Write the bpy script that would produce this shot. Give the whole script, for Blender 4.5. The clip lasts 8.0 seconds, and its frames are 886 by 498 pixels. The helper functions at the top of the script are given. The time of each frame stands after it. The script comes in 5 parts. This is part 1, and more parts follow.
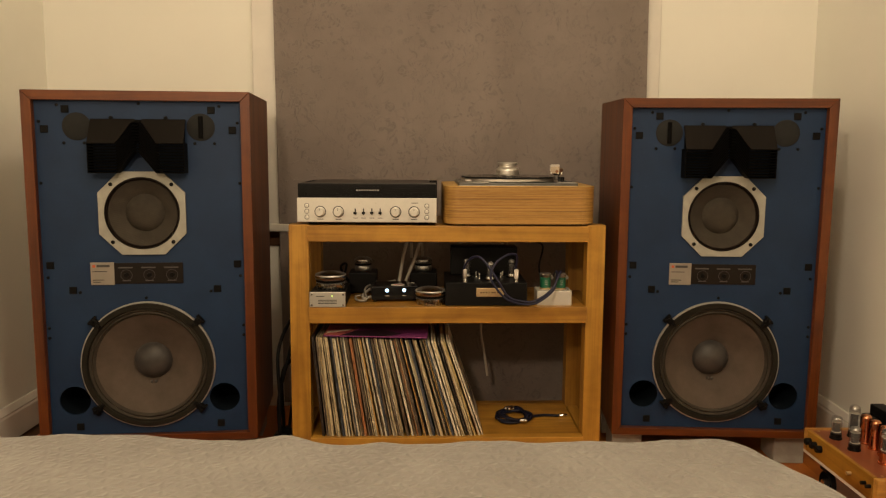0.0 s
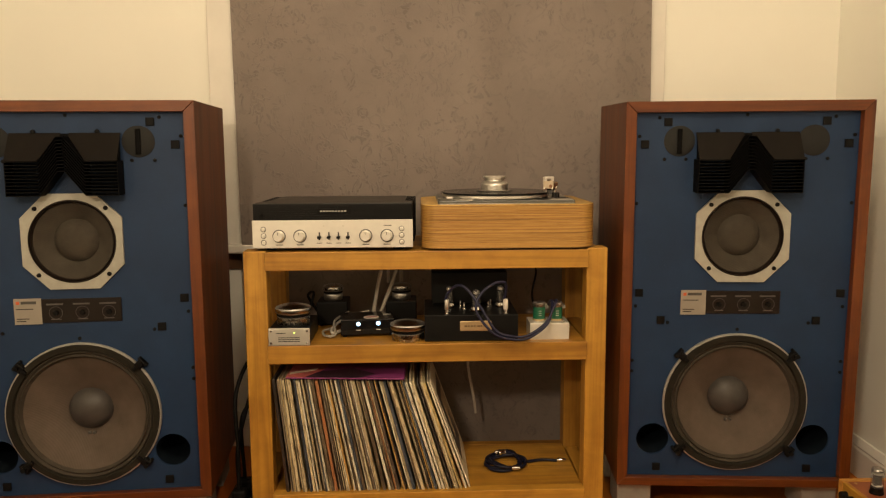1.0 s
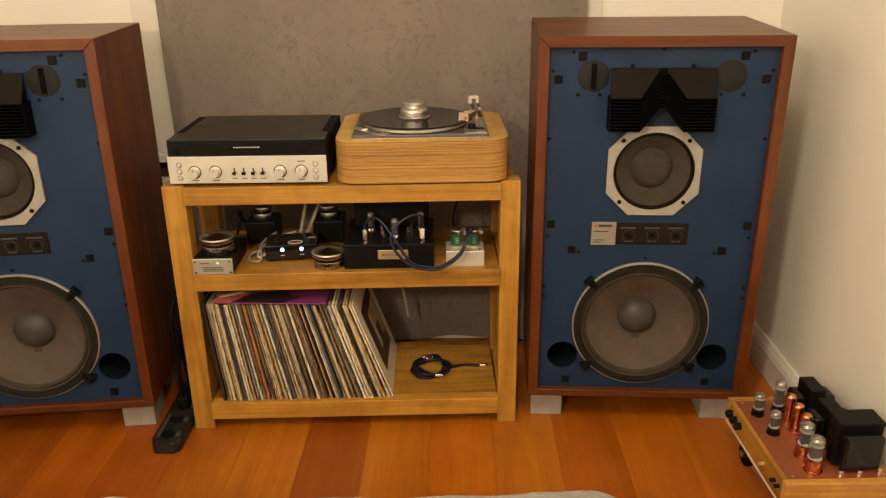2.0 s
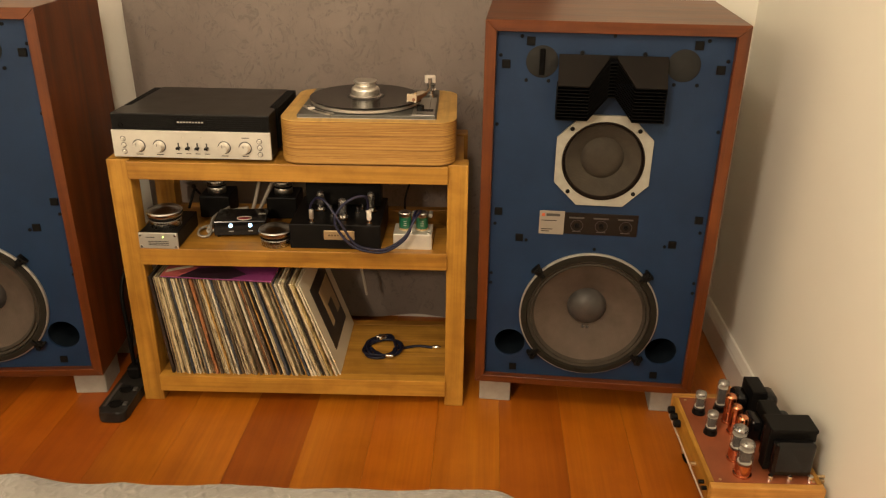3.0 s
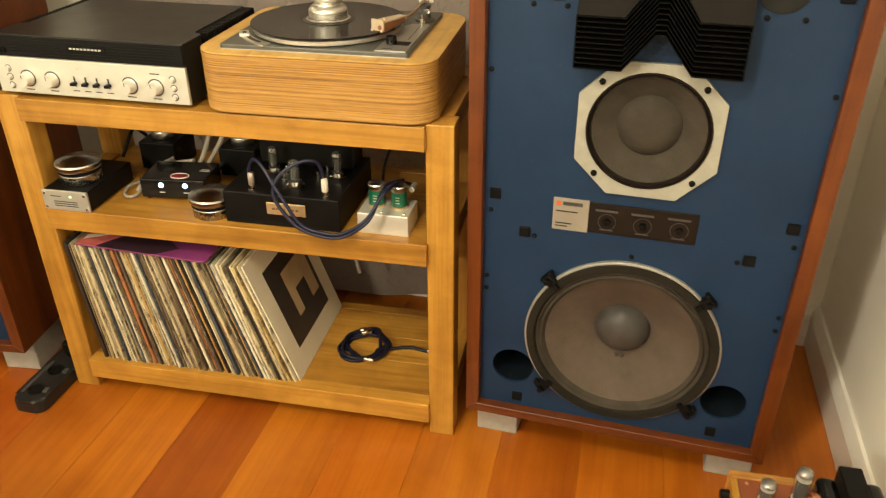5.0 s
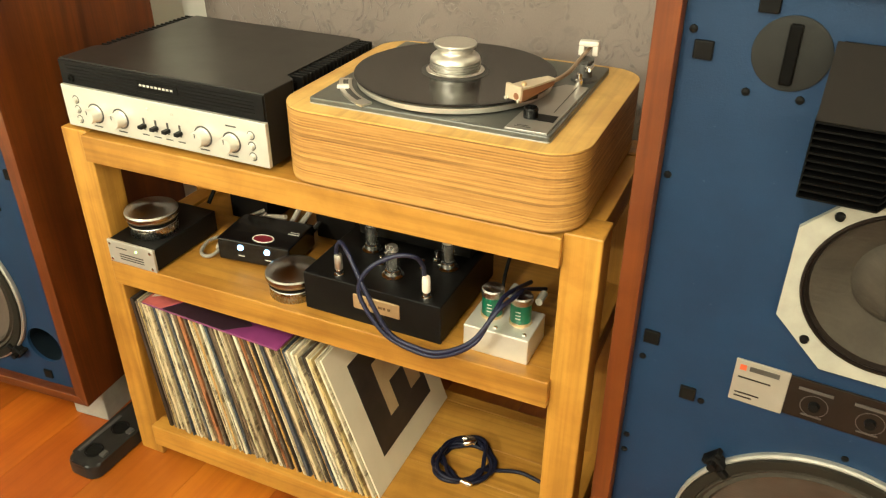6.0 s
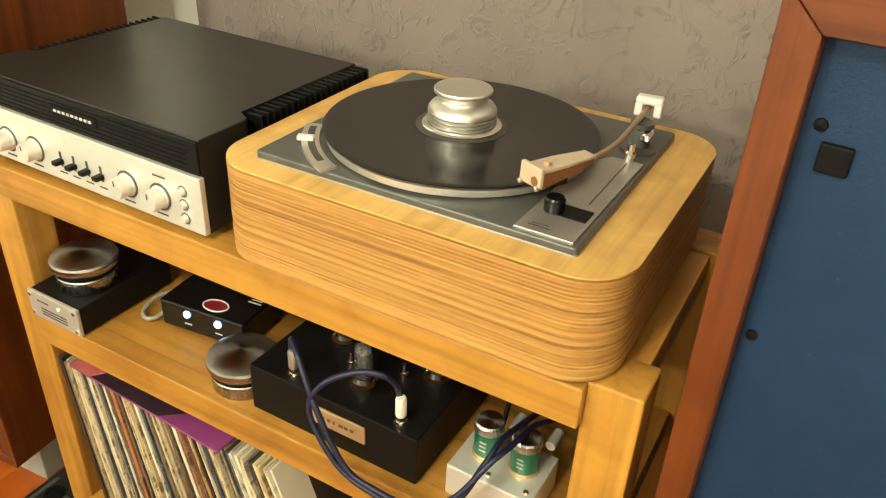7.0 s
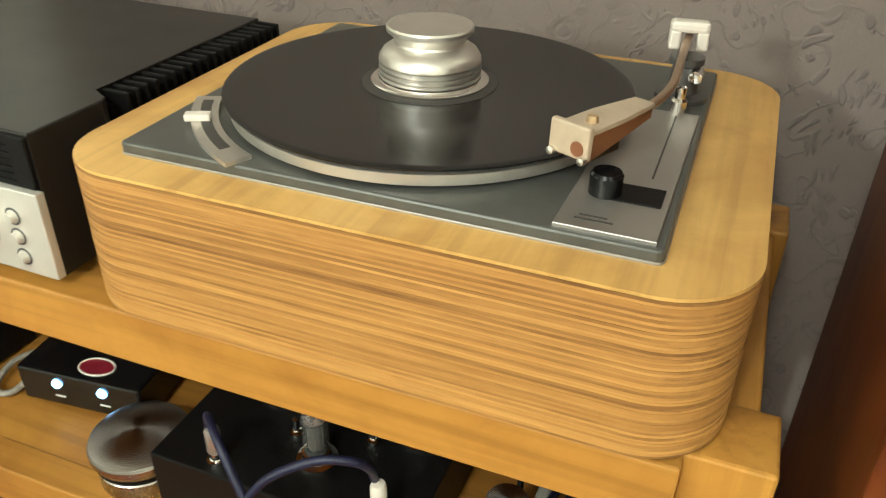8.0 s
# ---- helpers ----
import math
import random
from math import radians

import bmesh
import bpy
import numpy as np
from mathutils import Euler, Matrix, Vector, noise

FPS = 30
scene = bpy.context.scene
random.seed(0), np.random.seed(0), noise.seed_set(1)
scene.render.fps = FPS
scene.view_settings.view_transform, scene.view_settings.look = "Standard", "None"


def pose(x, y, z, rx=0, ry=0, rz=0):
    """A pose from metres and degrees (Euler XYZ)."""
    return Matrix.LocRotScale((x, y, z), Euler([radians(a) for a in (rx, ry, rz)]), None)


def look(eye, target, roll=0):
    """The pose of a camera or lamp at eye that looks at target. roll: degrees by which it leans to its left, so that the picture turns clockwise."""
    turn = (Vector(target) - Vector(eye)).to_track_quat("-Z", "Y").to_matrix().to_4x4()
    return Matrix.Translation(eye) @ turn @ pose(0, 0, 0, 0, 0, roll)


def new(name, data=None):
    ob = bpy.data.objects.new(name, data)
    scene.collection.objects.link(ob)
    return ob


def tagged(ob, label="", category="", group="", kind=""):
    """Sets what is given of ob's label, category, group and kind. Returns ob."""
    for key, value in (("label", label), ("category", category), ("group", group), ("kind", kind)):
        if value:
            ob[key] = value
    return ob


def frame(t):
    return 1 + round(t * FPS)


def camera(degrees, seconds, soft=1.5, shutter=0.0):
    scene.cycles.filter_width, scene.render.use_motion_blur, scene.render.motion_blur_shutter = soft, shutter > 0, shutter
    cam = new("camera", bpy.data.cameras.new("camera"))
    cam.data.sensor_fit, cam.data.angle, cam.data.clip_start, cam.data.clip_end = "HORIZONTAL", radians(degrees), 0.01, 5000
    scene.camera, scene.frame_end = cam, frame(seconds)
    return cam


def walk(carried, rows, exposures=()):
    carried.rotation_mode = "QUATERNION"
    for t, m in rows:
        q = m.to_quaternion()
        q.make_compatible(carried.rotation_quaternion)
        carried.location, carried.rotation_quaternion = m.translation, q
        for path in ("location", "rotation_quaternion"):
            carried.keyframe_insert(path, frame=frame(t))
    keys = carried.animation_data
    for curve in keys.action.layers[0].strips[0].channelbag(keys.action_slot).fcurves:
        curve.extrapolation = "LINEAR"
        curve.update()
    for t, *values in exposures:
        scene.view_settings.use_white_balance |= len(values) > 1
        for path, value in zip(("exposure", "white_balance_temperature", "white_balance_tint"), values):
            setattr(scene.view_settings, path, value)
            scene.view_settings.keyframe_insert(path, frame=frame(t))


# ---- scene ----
cam = camera(58.6, 8.0, soft=1.2, shutter=0.12)
PATH = [
    (0, (-0.059, -0.171, 0.974), (-0.001, 1.812, 0.725), 0.3),
    (0.5, (-0.036, -0.011, 0.915), (0.025, 1.976, 0.694), 0.4),
    (1, (0.002, 0.141, 1.017), (0.066, 2.124, 0.76), -0.4),
    (1.5, (0.054, 0.181, 1.197), (0.119, 2.117, 0.699), -0.9),
    (1.7, (0.141, 0.164, 1.269), (0.191, 2.062, 0.639), -0.8),
    (2.8, (0.429, 0.202, 1.382), (0.42, 2.042, 0.598), -0.1),
    (3, (0.472, 0.215, 1.381), (0.44, 2.045, 0.574), 0.7),
    (3.5, (0.676, 0.271, 1.343), (0.503, 2.044, 0.432), 1.6),
    (4, (0.773, 0.394, 1.334), (0.586, 2.051, 0.23), 1.4),
    (4.5, (0.751, 0.627, 1.303), (0.552, 2.308, 0.238), 1.3),
    (5, (0.753, 0.855, 1.275), (0.405, 2.552, 0.276), -0.2),
    (5.2, (0.751, 0.954, 1.274), (0.255, 2.619, 0.284), 0.5),
    (6.3, (0.637, 1.389, 1.251), (-0.083, 2.944, 0.22), -0.4),
    (6.5, (0.618, 1.454, 1.24), (-0.118, 2.999, 0.204), -0.6),
    (7, (0.59, 1.627, 1.224), (-0.218, 3.135, 0.187), 2.9),
    (7.5, (0.529, 1.724, 1.185), (-0.31, 3.201, 0.129), 2.4),
    (8, (0.433, 1.822, 1.095), (-0.175, 3.413, 0.046), 1.1),
]
# the clip's camera opens up as it nears the rack
EXPOSURE = [(0.0, -0.1, 6800, 14), (0.5, 0.02, 6800, 14), (1.0, 0.2, 6800, 13), (1.5, 0.42, 6600, 14), (3.0, 0.4, 6500, 14), (4.0, 0.48, 6200, 13), (4.5, 0.53, 6200, 13), (5.0, 1.1, 6050, 2), (6.5, 1.45, 5450, -4), (7.0, 1.35, 5500, -4), (7.5, 1.25, 5600, -6), (8.0, 1.06, 4850, -3)]
walk(cam, [(t, look(eye, target, roll)) for t, eye, target, roll in PATH], EXPOSURE)

# ---- light: one warm shaded lamp standing behind the viewer, and a soft ceiling light ----
world = bpy.data.worlds.new("room_air")
scene.world = world
world.use_nodes = True
world.node_tree.nodes["Background"].inputs[0].default_value = (1.0, 0.82, 0.6, 1)
world.node_tree.nodes["Background"].inputs[1].default_value = 0.003


def lamp(name, place, watts, radius, color):
    data = bpy.data.lights.new(name, "POINT")
    data.energy, data.shadow_soft_size, data.color = watts, radius, color
    ob = new(name, data)
    ob.location = place
    return ob


lamp("bedside_lamp_light", (-0.62, -0.60, 1.86), 70, 0.09, (1.0, 0.825, 0.59))
lamp("ceiling_lamp_light", (0.20, 0.55, 2.34), 46, 0.14, (1.0, 0.83, 0.60))


# ---- materials ----
def mat(name):
    m = bpy.data.materials.new(name)
    m.use_nodes = True
    nt = m.node_tree
    return m, nt, nt.nodes["Principled BSDF"]


def node(nt, kind, **props):
    n = nt.nodes.new(kind)
    for key, value in props.items():
        if key == "operation":
            n.operation = value
        elif key == "blend_type":
            n.blend_type = value
        elif key == "data_type":
            n.data_type = value
        elif key == "wave_type":
            n.wave_type = value
        elif key == "bands_direction":
            n.bands_direction = value
        elif key == "rings_direction":
            n.rings_direction = value
        elif key == "feature":
            n.feature = value
    return n


def coords(nt, scale=(1, 1, 1), shuffle=True):
    """Object coordinates, scaled, with an offset of its own for each object."""
    tc = node(nt, "ShaderNodeTexCoord")
    mp = node(nt, "ShaderNodeMapping")
    mp.inputs["Scale"].default_value = scale
    nt.links.new(tc.outputs["Object"], mp.inputs["Vector"])
    if not shuffle:
        return mp.outputs[0]
    info = node(nt, "ShaderNodeObjectInfo")
    mul = node(nt, "ShaderNodeMath", operation="MULTIPLY")
    mul.inputs[1].default_value = 37.0
    nt.links.new(info.outputs["Random"], mul.inputs[0])
    add = node(nt, "ShaderNodeVectorMath", operation="ADD")
    nt.links.new(mp.outputs[0], add.inputs[0])
    nt.links.new(mul.outputs[0], add.inputs[1])
    return add.outputs[0]


def noise_tex(nt, vec, scale, detail=4.0, rough=0.55, distort=0.0):
    n = node(nt, "ShaderNodeTexNoise")
    n.inputs["Scale"].default_value = scale
    n.inputs["Detail"].default_value = detail
    n.inputs["Roughness"].default_value = rough
    n.inputs["Distortion"].default_value = distort
    nt.links.new(vec, n.inputs["Vector"])
    return n.outputs[0]


def ramp(nt, fac, stops):
    r = node(nt, "ShaderNodeValToRGB")
    while len(r.color_ramp.elements) < len(stops):
        r.color_ramp.elements.new(0.5)
    for e, (p, c) in zip(r.color_ramp.elements, stops):
        e.position, e.color = p, (*c, 1)
    nt.links.new(fac, r.inputs[0])
    return r.outputs[0]


def mix(nt, a, b, fac, blend="MIX"):
    n = node(nt, "ShaderNodeMix", data_type="RGBA", blend_type=blend)
    if isinstance(fac, float):
        n.inputs[0].default_value = fac
    else:
        nt.links.new(fac, n.inputs[0])
    for socket, value in ((n.inputs[6], a), (n.inputs[7], b)):
        if isinstance(value, tuple):
            socket.default_value = (*value, 1)
        else:
            nt.links.new(value, socket)
    return n.outputs[2]


def bump(nt, bsdf, height, strength, distance):
    b = node(nt, "ShaderNodeBump")
    b.inputs["Strength"].default_value = strength
    b.inputs["Distance"].default_value = distance
    nt.links.new(height, b.inputs["Height"])
    nt.links.new(b.outputs[0], bsdf.inputs["Normal"])


def gloss(nt, bsdf, fac, low, high):
    r = node(nt, "ShaderNodeMapRange")
    r.inputs[3].default_value, r.inputs[4].default_value = low, high
    nt.links.new(fac, r.inputs[0])
    nt.links.new(r.outputs[0], bsdf.inputs["Roughness"])


def wood(name, axis, light, mid, dark, rough=(0.35, 0.55), fine=90.0, knots=0.0, spread=0.25, pore=0.26, stretch=0.035):
    m, nt, b = mat(name)
    along, across = 0.9, 11.0
    scale = [across] * 3
    scale["XYZ".index(axis)] = along
    vec = coords(nt, tuple(scale))
    big = noise_tex(nt, vec, 1.0, 4, 0.5, 1.6)
    scale2 = [fine] * 3
    scale2["XYZ".index(axis)] = fine * stretch
    vec2 = coords(nt, tuple(scale2))
    pores = noise_tex(nt, vec2, 1.0, 3, 0.6)
    col = ramp(nt, big, [(0.28, dark), (0.5, mid), (0.72, light)])
    streak = ramp(nt, pores, [(0.34, (0.55, 0.5, 0.45)), (0.54, (1, 1, 1))])
    col = mix(nt, col, streak, pore, "MULTIPLY")
    cloud = noise_tex(nt, coords(nt, (1, 1, 1)), 13.0, 5, 0.62, 0.5)
    col = mix(nt, col, ramp(nt, cloud, [(0.33, (0.72, 0.65, 0.56)), (0.62, (1, 1, 1))]), 0.75, "MULTIPLY")
    if knots:
        kv = [3.2] * 3
        kv["XYZ".index(axis)] = 1.5
        v = node(nt, "ShaderNodeTexVoronoi")
        v.inputs["Scale"].default_value = 1.0
        nt.links.new(coords(nt, tuple(kv)), v.inputs["Vector"])
        spot = ramp(nt, v.outputs["Distance"], [(0.05, (0.36, 0.23, 0.14)), (0.10, (0.72, 0.6, 0.5)), (0.19, (1, 1, 1))])
        col = mix(nt, col, spot, knots, "MULTIPLY")
    info = node(nt, "ShaderNodeObjectInfo")
    tone = ramp(nt, info.outputs["Random"], [(0.0, (1 - spread, 1 - spread * 1.15, 1 - spread * 1.2)), (1.0, (1, 1, 1))])
    col = mix(nt, col, tone, 1.0, "MULTIPLY")
    nt.links.new(col, b.inputs["Base Color"])
    gloss(nt, b, pores, *rough)
    bump(nt, b, pores, 0.25, 0.0006)
    return m


def plain(name, color, rough=0.5, metal=0.0, vary=0.12, scale=30.0, relief=0.0, coat=0.0, spec=0.5):
    m, nt, b = mat(name)
    vec = coords(nt)
    n = noise_tex(nt, vec, scale, 5, 0.6)
    low = tuple(c * (1 - vary) for c in color)
    high = tuple(min(1, c * (1 + vary)) for c in color)
    nt.links.new(ramp(nt, n, [(0.3, low), (0.7, high)]), b.inputs["Base Color"])
    b.inputs["Metallic"].default_value = metal
    b.inputs["Coat Weight"].default_value = coat
    b.inputs["Specular IOR Level"].default_value = spec
    gloss(nt, b, n, max(0.03, rough - 0.07), min(1, rough + 0.07))
    if relief:
        bump(nt, b, noise_tex(nt, vec, scale * 8, 3), 0.4, relief)
    return m


def glow(name, color, strength):
    m, nt, b = mat(name)
    b.inputs["Base Color"].default_value = (*color, 1)
    b.inputs["Emission Color"].default_value = (*color, 1)
    b.inputs["Emission Strength"].default_value = strength
    return m


def glass(name, color, rough=0.04):
    """Thin clear glass, mostly see-through, with sharp highlights."""
    m, nt, b = mat(name)
    b.inputs["Base Color"].default_value = (*color, 1)
    b.inputs["Roughness"].default_value = rough
    b.inputs["Alpha"].default_value = 0.24
    b.inputs["IOR"].default_value = 1.5
    return m


def wall_paint():
    m, nt, b = mat("cream_wall_paint")
    vec = coords(nt, shuffle=False)
    soft = noise_tex(nt, vec, 1.6, 4, 0.6)
    nt.links.new(ramp(nt, soft, [(0.3, (0.86, 0.85, 0.765)), (0.7, (0.90, 0.89, 0.80))]), b.inputs["Base Color"])
    b.inputs["Roughness"].default_value = 0.62
    bump(nt, b, noise_tex(nt, vec, 160, 4), 0.12, 0.001)
    return m


def curtain_cloth():
    """Taupe cloth with a woven trailing-leaf pattern in darker thread."""
    m, nt, b = mat("taupe_patterned_curtain_cloth")
    vec = coords(nt, shuffle=False)
    warp = node(nt, "ShaderNodeVectorMath", operation="ADD")
    wn = node(nt, "ShaderNodeTexNoise")
    wn.inputs["Scale"].default_value = 9.0
    nt.links.new(vec, wn.inputs["Vector"])
    sc = node(nt, "ShaderNodeVectorMath", operation="SCALE")
    sc.inputs["Scale"].default_value = 0.16
    nt.links.new(wn.outputs["Color"], sc.inputs[0])
    nt.links.new(vec, warp.inputs[0])
    nt.links.new(sc.outputs[0], warp.inputs[1])
    def near(value, middle, inner, outer, top=1.0):
        """1 where the value lies close to the middle."""
        sub = node(nt, "ShaderNodeMath", operation="SUBTRACT")
        sub.inputs[1].default_value = middle
        nt.links.new(value, sub.inputs[0])
        ab = node(nt, "ShaderNodeMath", operation="ABSOLUTE")
        nt.links.new(sub.outputs[0], ab.inputs[0])
        return ramp(nt, ab.outputs[0], [(inner, (top, top, top)), (outer, (0, 0, 0))])

    face = node(nt, "ShaderNodeMapping")
    face.inputs["Scale"].default_value = (1, 0, 1)
    nt.links.new(vec, face.inputs["Vector"])
    trail = noise_tex(nt, face.outputs[0], 17.0, 1.5, 0.4, 0.5)
    vine = near(trail, 0.5, 0.006, 0.016, 0.45)
    band = near(trail, 0.5, 0.06, 0.10)
    v = node(nt, "ShaderNodeTexVoronoi")
    v.inputs["Scale"].default_value = 95.0
    tilt = node(nt, "ShaderNodeMapping")
    tilt.inputs["Rotation"].default_value = (0, 0.7, 0)
    tilt.inputs["Scale"].default_value = (1.0, 0.0, 0.55)
    nt.links.new(warp.outputs[0], tilt.inputs["Vector"])
    nt.links.new(tilt.outputs[0], v.inputs["Vector"])
    leaf = ramp(nt, v.outputs["Distance"], [(0.26, (1, 1, 1)), (0.40, (0, 0, 0))])
    leaf = mix(nt, leaf, band, 1.0, "MULTIPLY")
    v2 = node(nt, "ShaderNodeTexVoronoi")
    v2.inputs["Scale"].default_value = 12.0
    nt.links.new(face.outputs[0], v2.inputs["Vector"])
    ring = mix(nt, near(v2.outputs["Distance"], 0.17, 0.03, 0.055), near(v2.outputs["Distance"], 0.05, 0.025, 0.05), 1.0, "LIGHTEN")
    petals = noise_tex(nt, face.outputs[0], 70.0, 2, 0.5)
    ring = mix(nt, ring, ramp(nt, petals, [(0.40, (0, 0, 0)), (0.52, (1, 1, 1))]), 1.0, "MULTIPLY")
    motif = mix(nt, mix(nt, vine, leaf, 1.0, "LIGHTEN"), ring, 1.0, "LIGHTEN")
    where = noise_tex(nt, vec, 5.0, 3, 0.6)
    motif = mix(nt, motif, ramp(nt, where, [(0.36, (0.35, 0.35, 0.35)), (0.55, (1, 1, 1))]), 1.0, "MULTIPLY")
    blotch = noise_tex(nt, vec, 3.5, 4, 0.6)
    ground = ramp(nt, blotch, [(0.3, (0.207, 0.168, 0.145)), (0.7, (0.262, 0.216, 0.188))])
    sc2 = node(nt, "ShaderNodeMath", operation="MULTIPLY")
    sc2.inputs[1].default_value = 0.34
    nt.links.new(motif, sc2.inputs[0])
    col = mix(nt, ground, (0.105, 0.086, 0.082), sc2.outputs[0])
    weave = noise_tex(nt, coords(nt, (900, 900, 350), False), 1.0, 2)
    col = mix(nt, col, ramp(nt, weave, [(0.3, (0.82, 0.82, 0.82)), (0.7, (1, 1, 1))]), 0.6, "MULTIPLY")
    nt.links.new(col, b.inputs["Base Color"])
    b.inputs["Roughness"].default_value = 0.72
    b.inputs["Sheen Weight"].default_value = 0.3
    bump(nt, b, motif, 0.6, 0.0025)
    return m


def bed_cloth():
    m, nt, b = mat("grey_beige_quilted_cotton")
    vec = coords(nt, shuffle=False)
    # stitched triangles: three families of seams, the cloth puffed up between them
    wander = noise_tex(nt, vec, 14.0, 3)
    puff = None
    for angle in (20, 80, 140):
        dot = node(nt, "ShaderNodeVectorMath", operation="DOT_PRODUCT")
        dot.inputs[1].default_value = (112 * math.cos(radians(angle)), 112 * math.sin(radians(angle)), 40.0)
        nt.links.new(vec, dot.inputs[0])
        bend = node(nt, "ShaderNodeMath", operation="MULTIPLY_ADD")
        bend.inputs[1].default_value = 5.0
        nt.links.new(wander, bend.inputs[0])
        nt.links.new(dot.outputs["Value"], bend.inputs[2])
        wave = node(nt, "ShaderNodeMath", operation="SINE")
        nt.links.new(bend.outputs[0], wave.inputs[0])
        size = node(nt, "ShaderNodeMath", operation="MULTIPLY")
        nt.links.new(wave.outputs[0], size.inputs[0])
        nt.links.new(wave.outputs[0], size.inputs[1])
        if puff is None:
            puff = size.outputs[0]
        else:
            low = node(nt, "ShaderNodeMath", operation="SMOOTH_MIN")
            low.inputs[2].default_value = 0.5
            nt.links.new(puff, low.inputs[0])
            nt.links.new(size.outputs[0], low.inputs[1])
            puff = low.outputs[0]
    crease = noise_tex(nt, vec, 6.0, 5, 0.5, 0.4)
    thread = noise_tex(nt, vec, 650.0, 2)
    col = ramp(nt, crease, [(0.3, (0.235, 0.22, 0.20)), (0.7, (0.305, 0.29, 0.265))])
    col = mix(nt, col, ramp(nt, thread, [(0.3, (0.85, 0.85, 0.85)), (0.7, (1, 1, 1))]), 0.6, "MULTIPLY")
    nt.links.new(col, b.inputs["Base Color"])
    b.inputs["Roughness"].default_value = 0.85
    b.inputs["Sheen Weight"].default_value = 0.25
    add = node(nt, "ShaderNodeMath", operation="ADD")
    height = node(nt, "ShaderNodeMath", operation="MULTIPLY")
    height.inputs[1].default_value = 0.8
    nt.links.new(puff, height.inputs[0])
    nt.links.new(height.outputs[0], add.inputs[0])
    nt.links.new(crease, add.inputs[1])
    bump(nt, b, add.outputs[0], 0.7, 0.006)
    return m


def brushed(name, color, rough=0.3):
    """Turned metal with fine lathe rings."""
    m, nt, b = mat(name)
    b.inputs["Base Color"].default_value = (*color, 1)
    b.inputs["Metallic"].default_value = 1.0
    w = node(nt, "ShaderNodeTexWave", wave_type="RINGS", rings_direction="Z")
    w.inputs["Scale"].default_value = 190.0
    w.inputs["Distortion"].default_value = 1.5
    nt.links.new(coords(nt, shuffle=False), w.inputs["Vector"])
    gloss(nt, b, w.outputs[1], rough - 0.08, rough + 0.1)
    tan = node(nt, "ShaderNodeTangent")
    tan.direction_type, tan.axis = "RADIAL", "Z"
    nt.links.new(tan.outputs[0], b.inputs["Tangent"])
    b.inputs["Anisotropic"].default_value = 0.85
    bump(nt, b, w.outputs[1], 0.06, 0.0004)
    return m


def vinyl():
    m, nt, b = mat("black_grooved_vinyl")
    b.inputs["Base Color"].default_value = (0.008, 0.0075, 0.0075, 1)
    w = node(nt, "ShaderNodeTexWave", wave_type="RINGS", rings_direction="Z")
    w.inputs["Scale"].default_value = 260.0
    w.inputs["Distortion"].default_value = 0.0
    nt.links.new(coords(nt, shuffle=False), w.inputs["Vector"])
    w2 = node(nt, "ShaderNodeTexWave", wave_type="RINGS", rings_direction="Z")
    w2.inputs["Scale"].default_value = 14.0
    nt.links.new(coords(nt, shuffle=False), w2.inputs["Vector"])
    gloss(nt, b, w2.outputs[1], 0.15, 0.19)
    tan = node(nt, "ShaderNodeTangent")
    tan.direction_type, tan.axis = "RADIAL", "Z"
    nt.links.new(tan.outputs[0], b.inputs["Tangent"])
    b.inputs["Anisotropic"].default_value = 0.45
    bump(nt, b, w.outputs[1], 0.03, 0.0002)
    return m


def floor_board(name, shade):
    m, nt, b = mat(name)
    vec = coords(nt, (9, 0.7, 9))
    big = noise_tex(nt, vec, 1.0, 5, 0.6, 0.7)
    fine = noise_tex(nt, coords(nt, (70, 1.6, 70)), 1.0, 4, 0.65)
    col = ramp(nt, big, [(0.25, (0.34, 0.086, 0.0055)), (0.5, (0.45, 0.132, 0.0085)), (0.75, (0.53, 0.182, 0.0135))])
    cloud = noise_tex(nt, coords(nt), 8.0, 5, 0.6, 0.4)
    col = mix(nt, col, ramp(nt, cloud, [(0.33, (0.78, 0.7, 0.6)), (0.6, (1, 1, 1))]), 0.55, "MULTIPLY")
    col = mix(nt, col, ramp(nt, fine, [(0.35, (0.66, 0.54, 0.42)), (0.6, (1, 1, 1))]), 0.4, "MULTIPLY")
    info = node(nt, "ShaderNodeObjectInfo")
    tone = ramp(nt, info.outputs["Random"], [(0.0, (0.9, 0.86, 0.8)), (1.0, (1.06, 1.08, 1.1))])
    col = mix(nt, col, tone, 1.0, "MULTIPLY")
    col = mix(nt, col, shade, 1.0, "MULTIPLY")
    nt.links.new(col, b.inputs["Base Color"])
    b.inputs["Coat Weight"].default_value = 0.25
    b.inputs["Coat Roughness"].default_value = 0.3
    gloss(nt, b, fine, 0.34, 0.5)
    bump(nt, b, fine, 0.12, 0.0006)
    return m


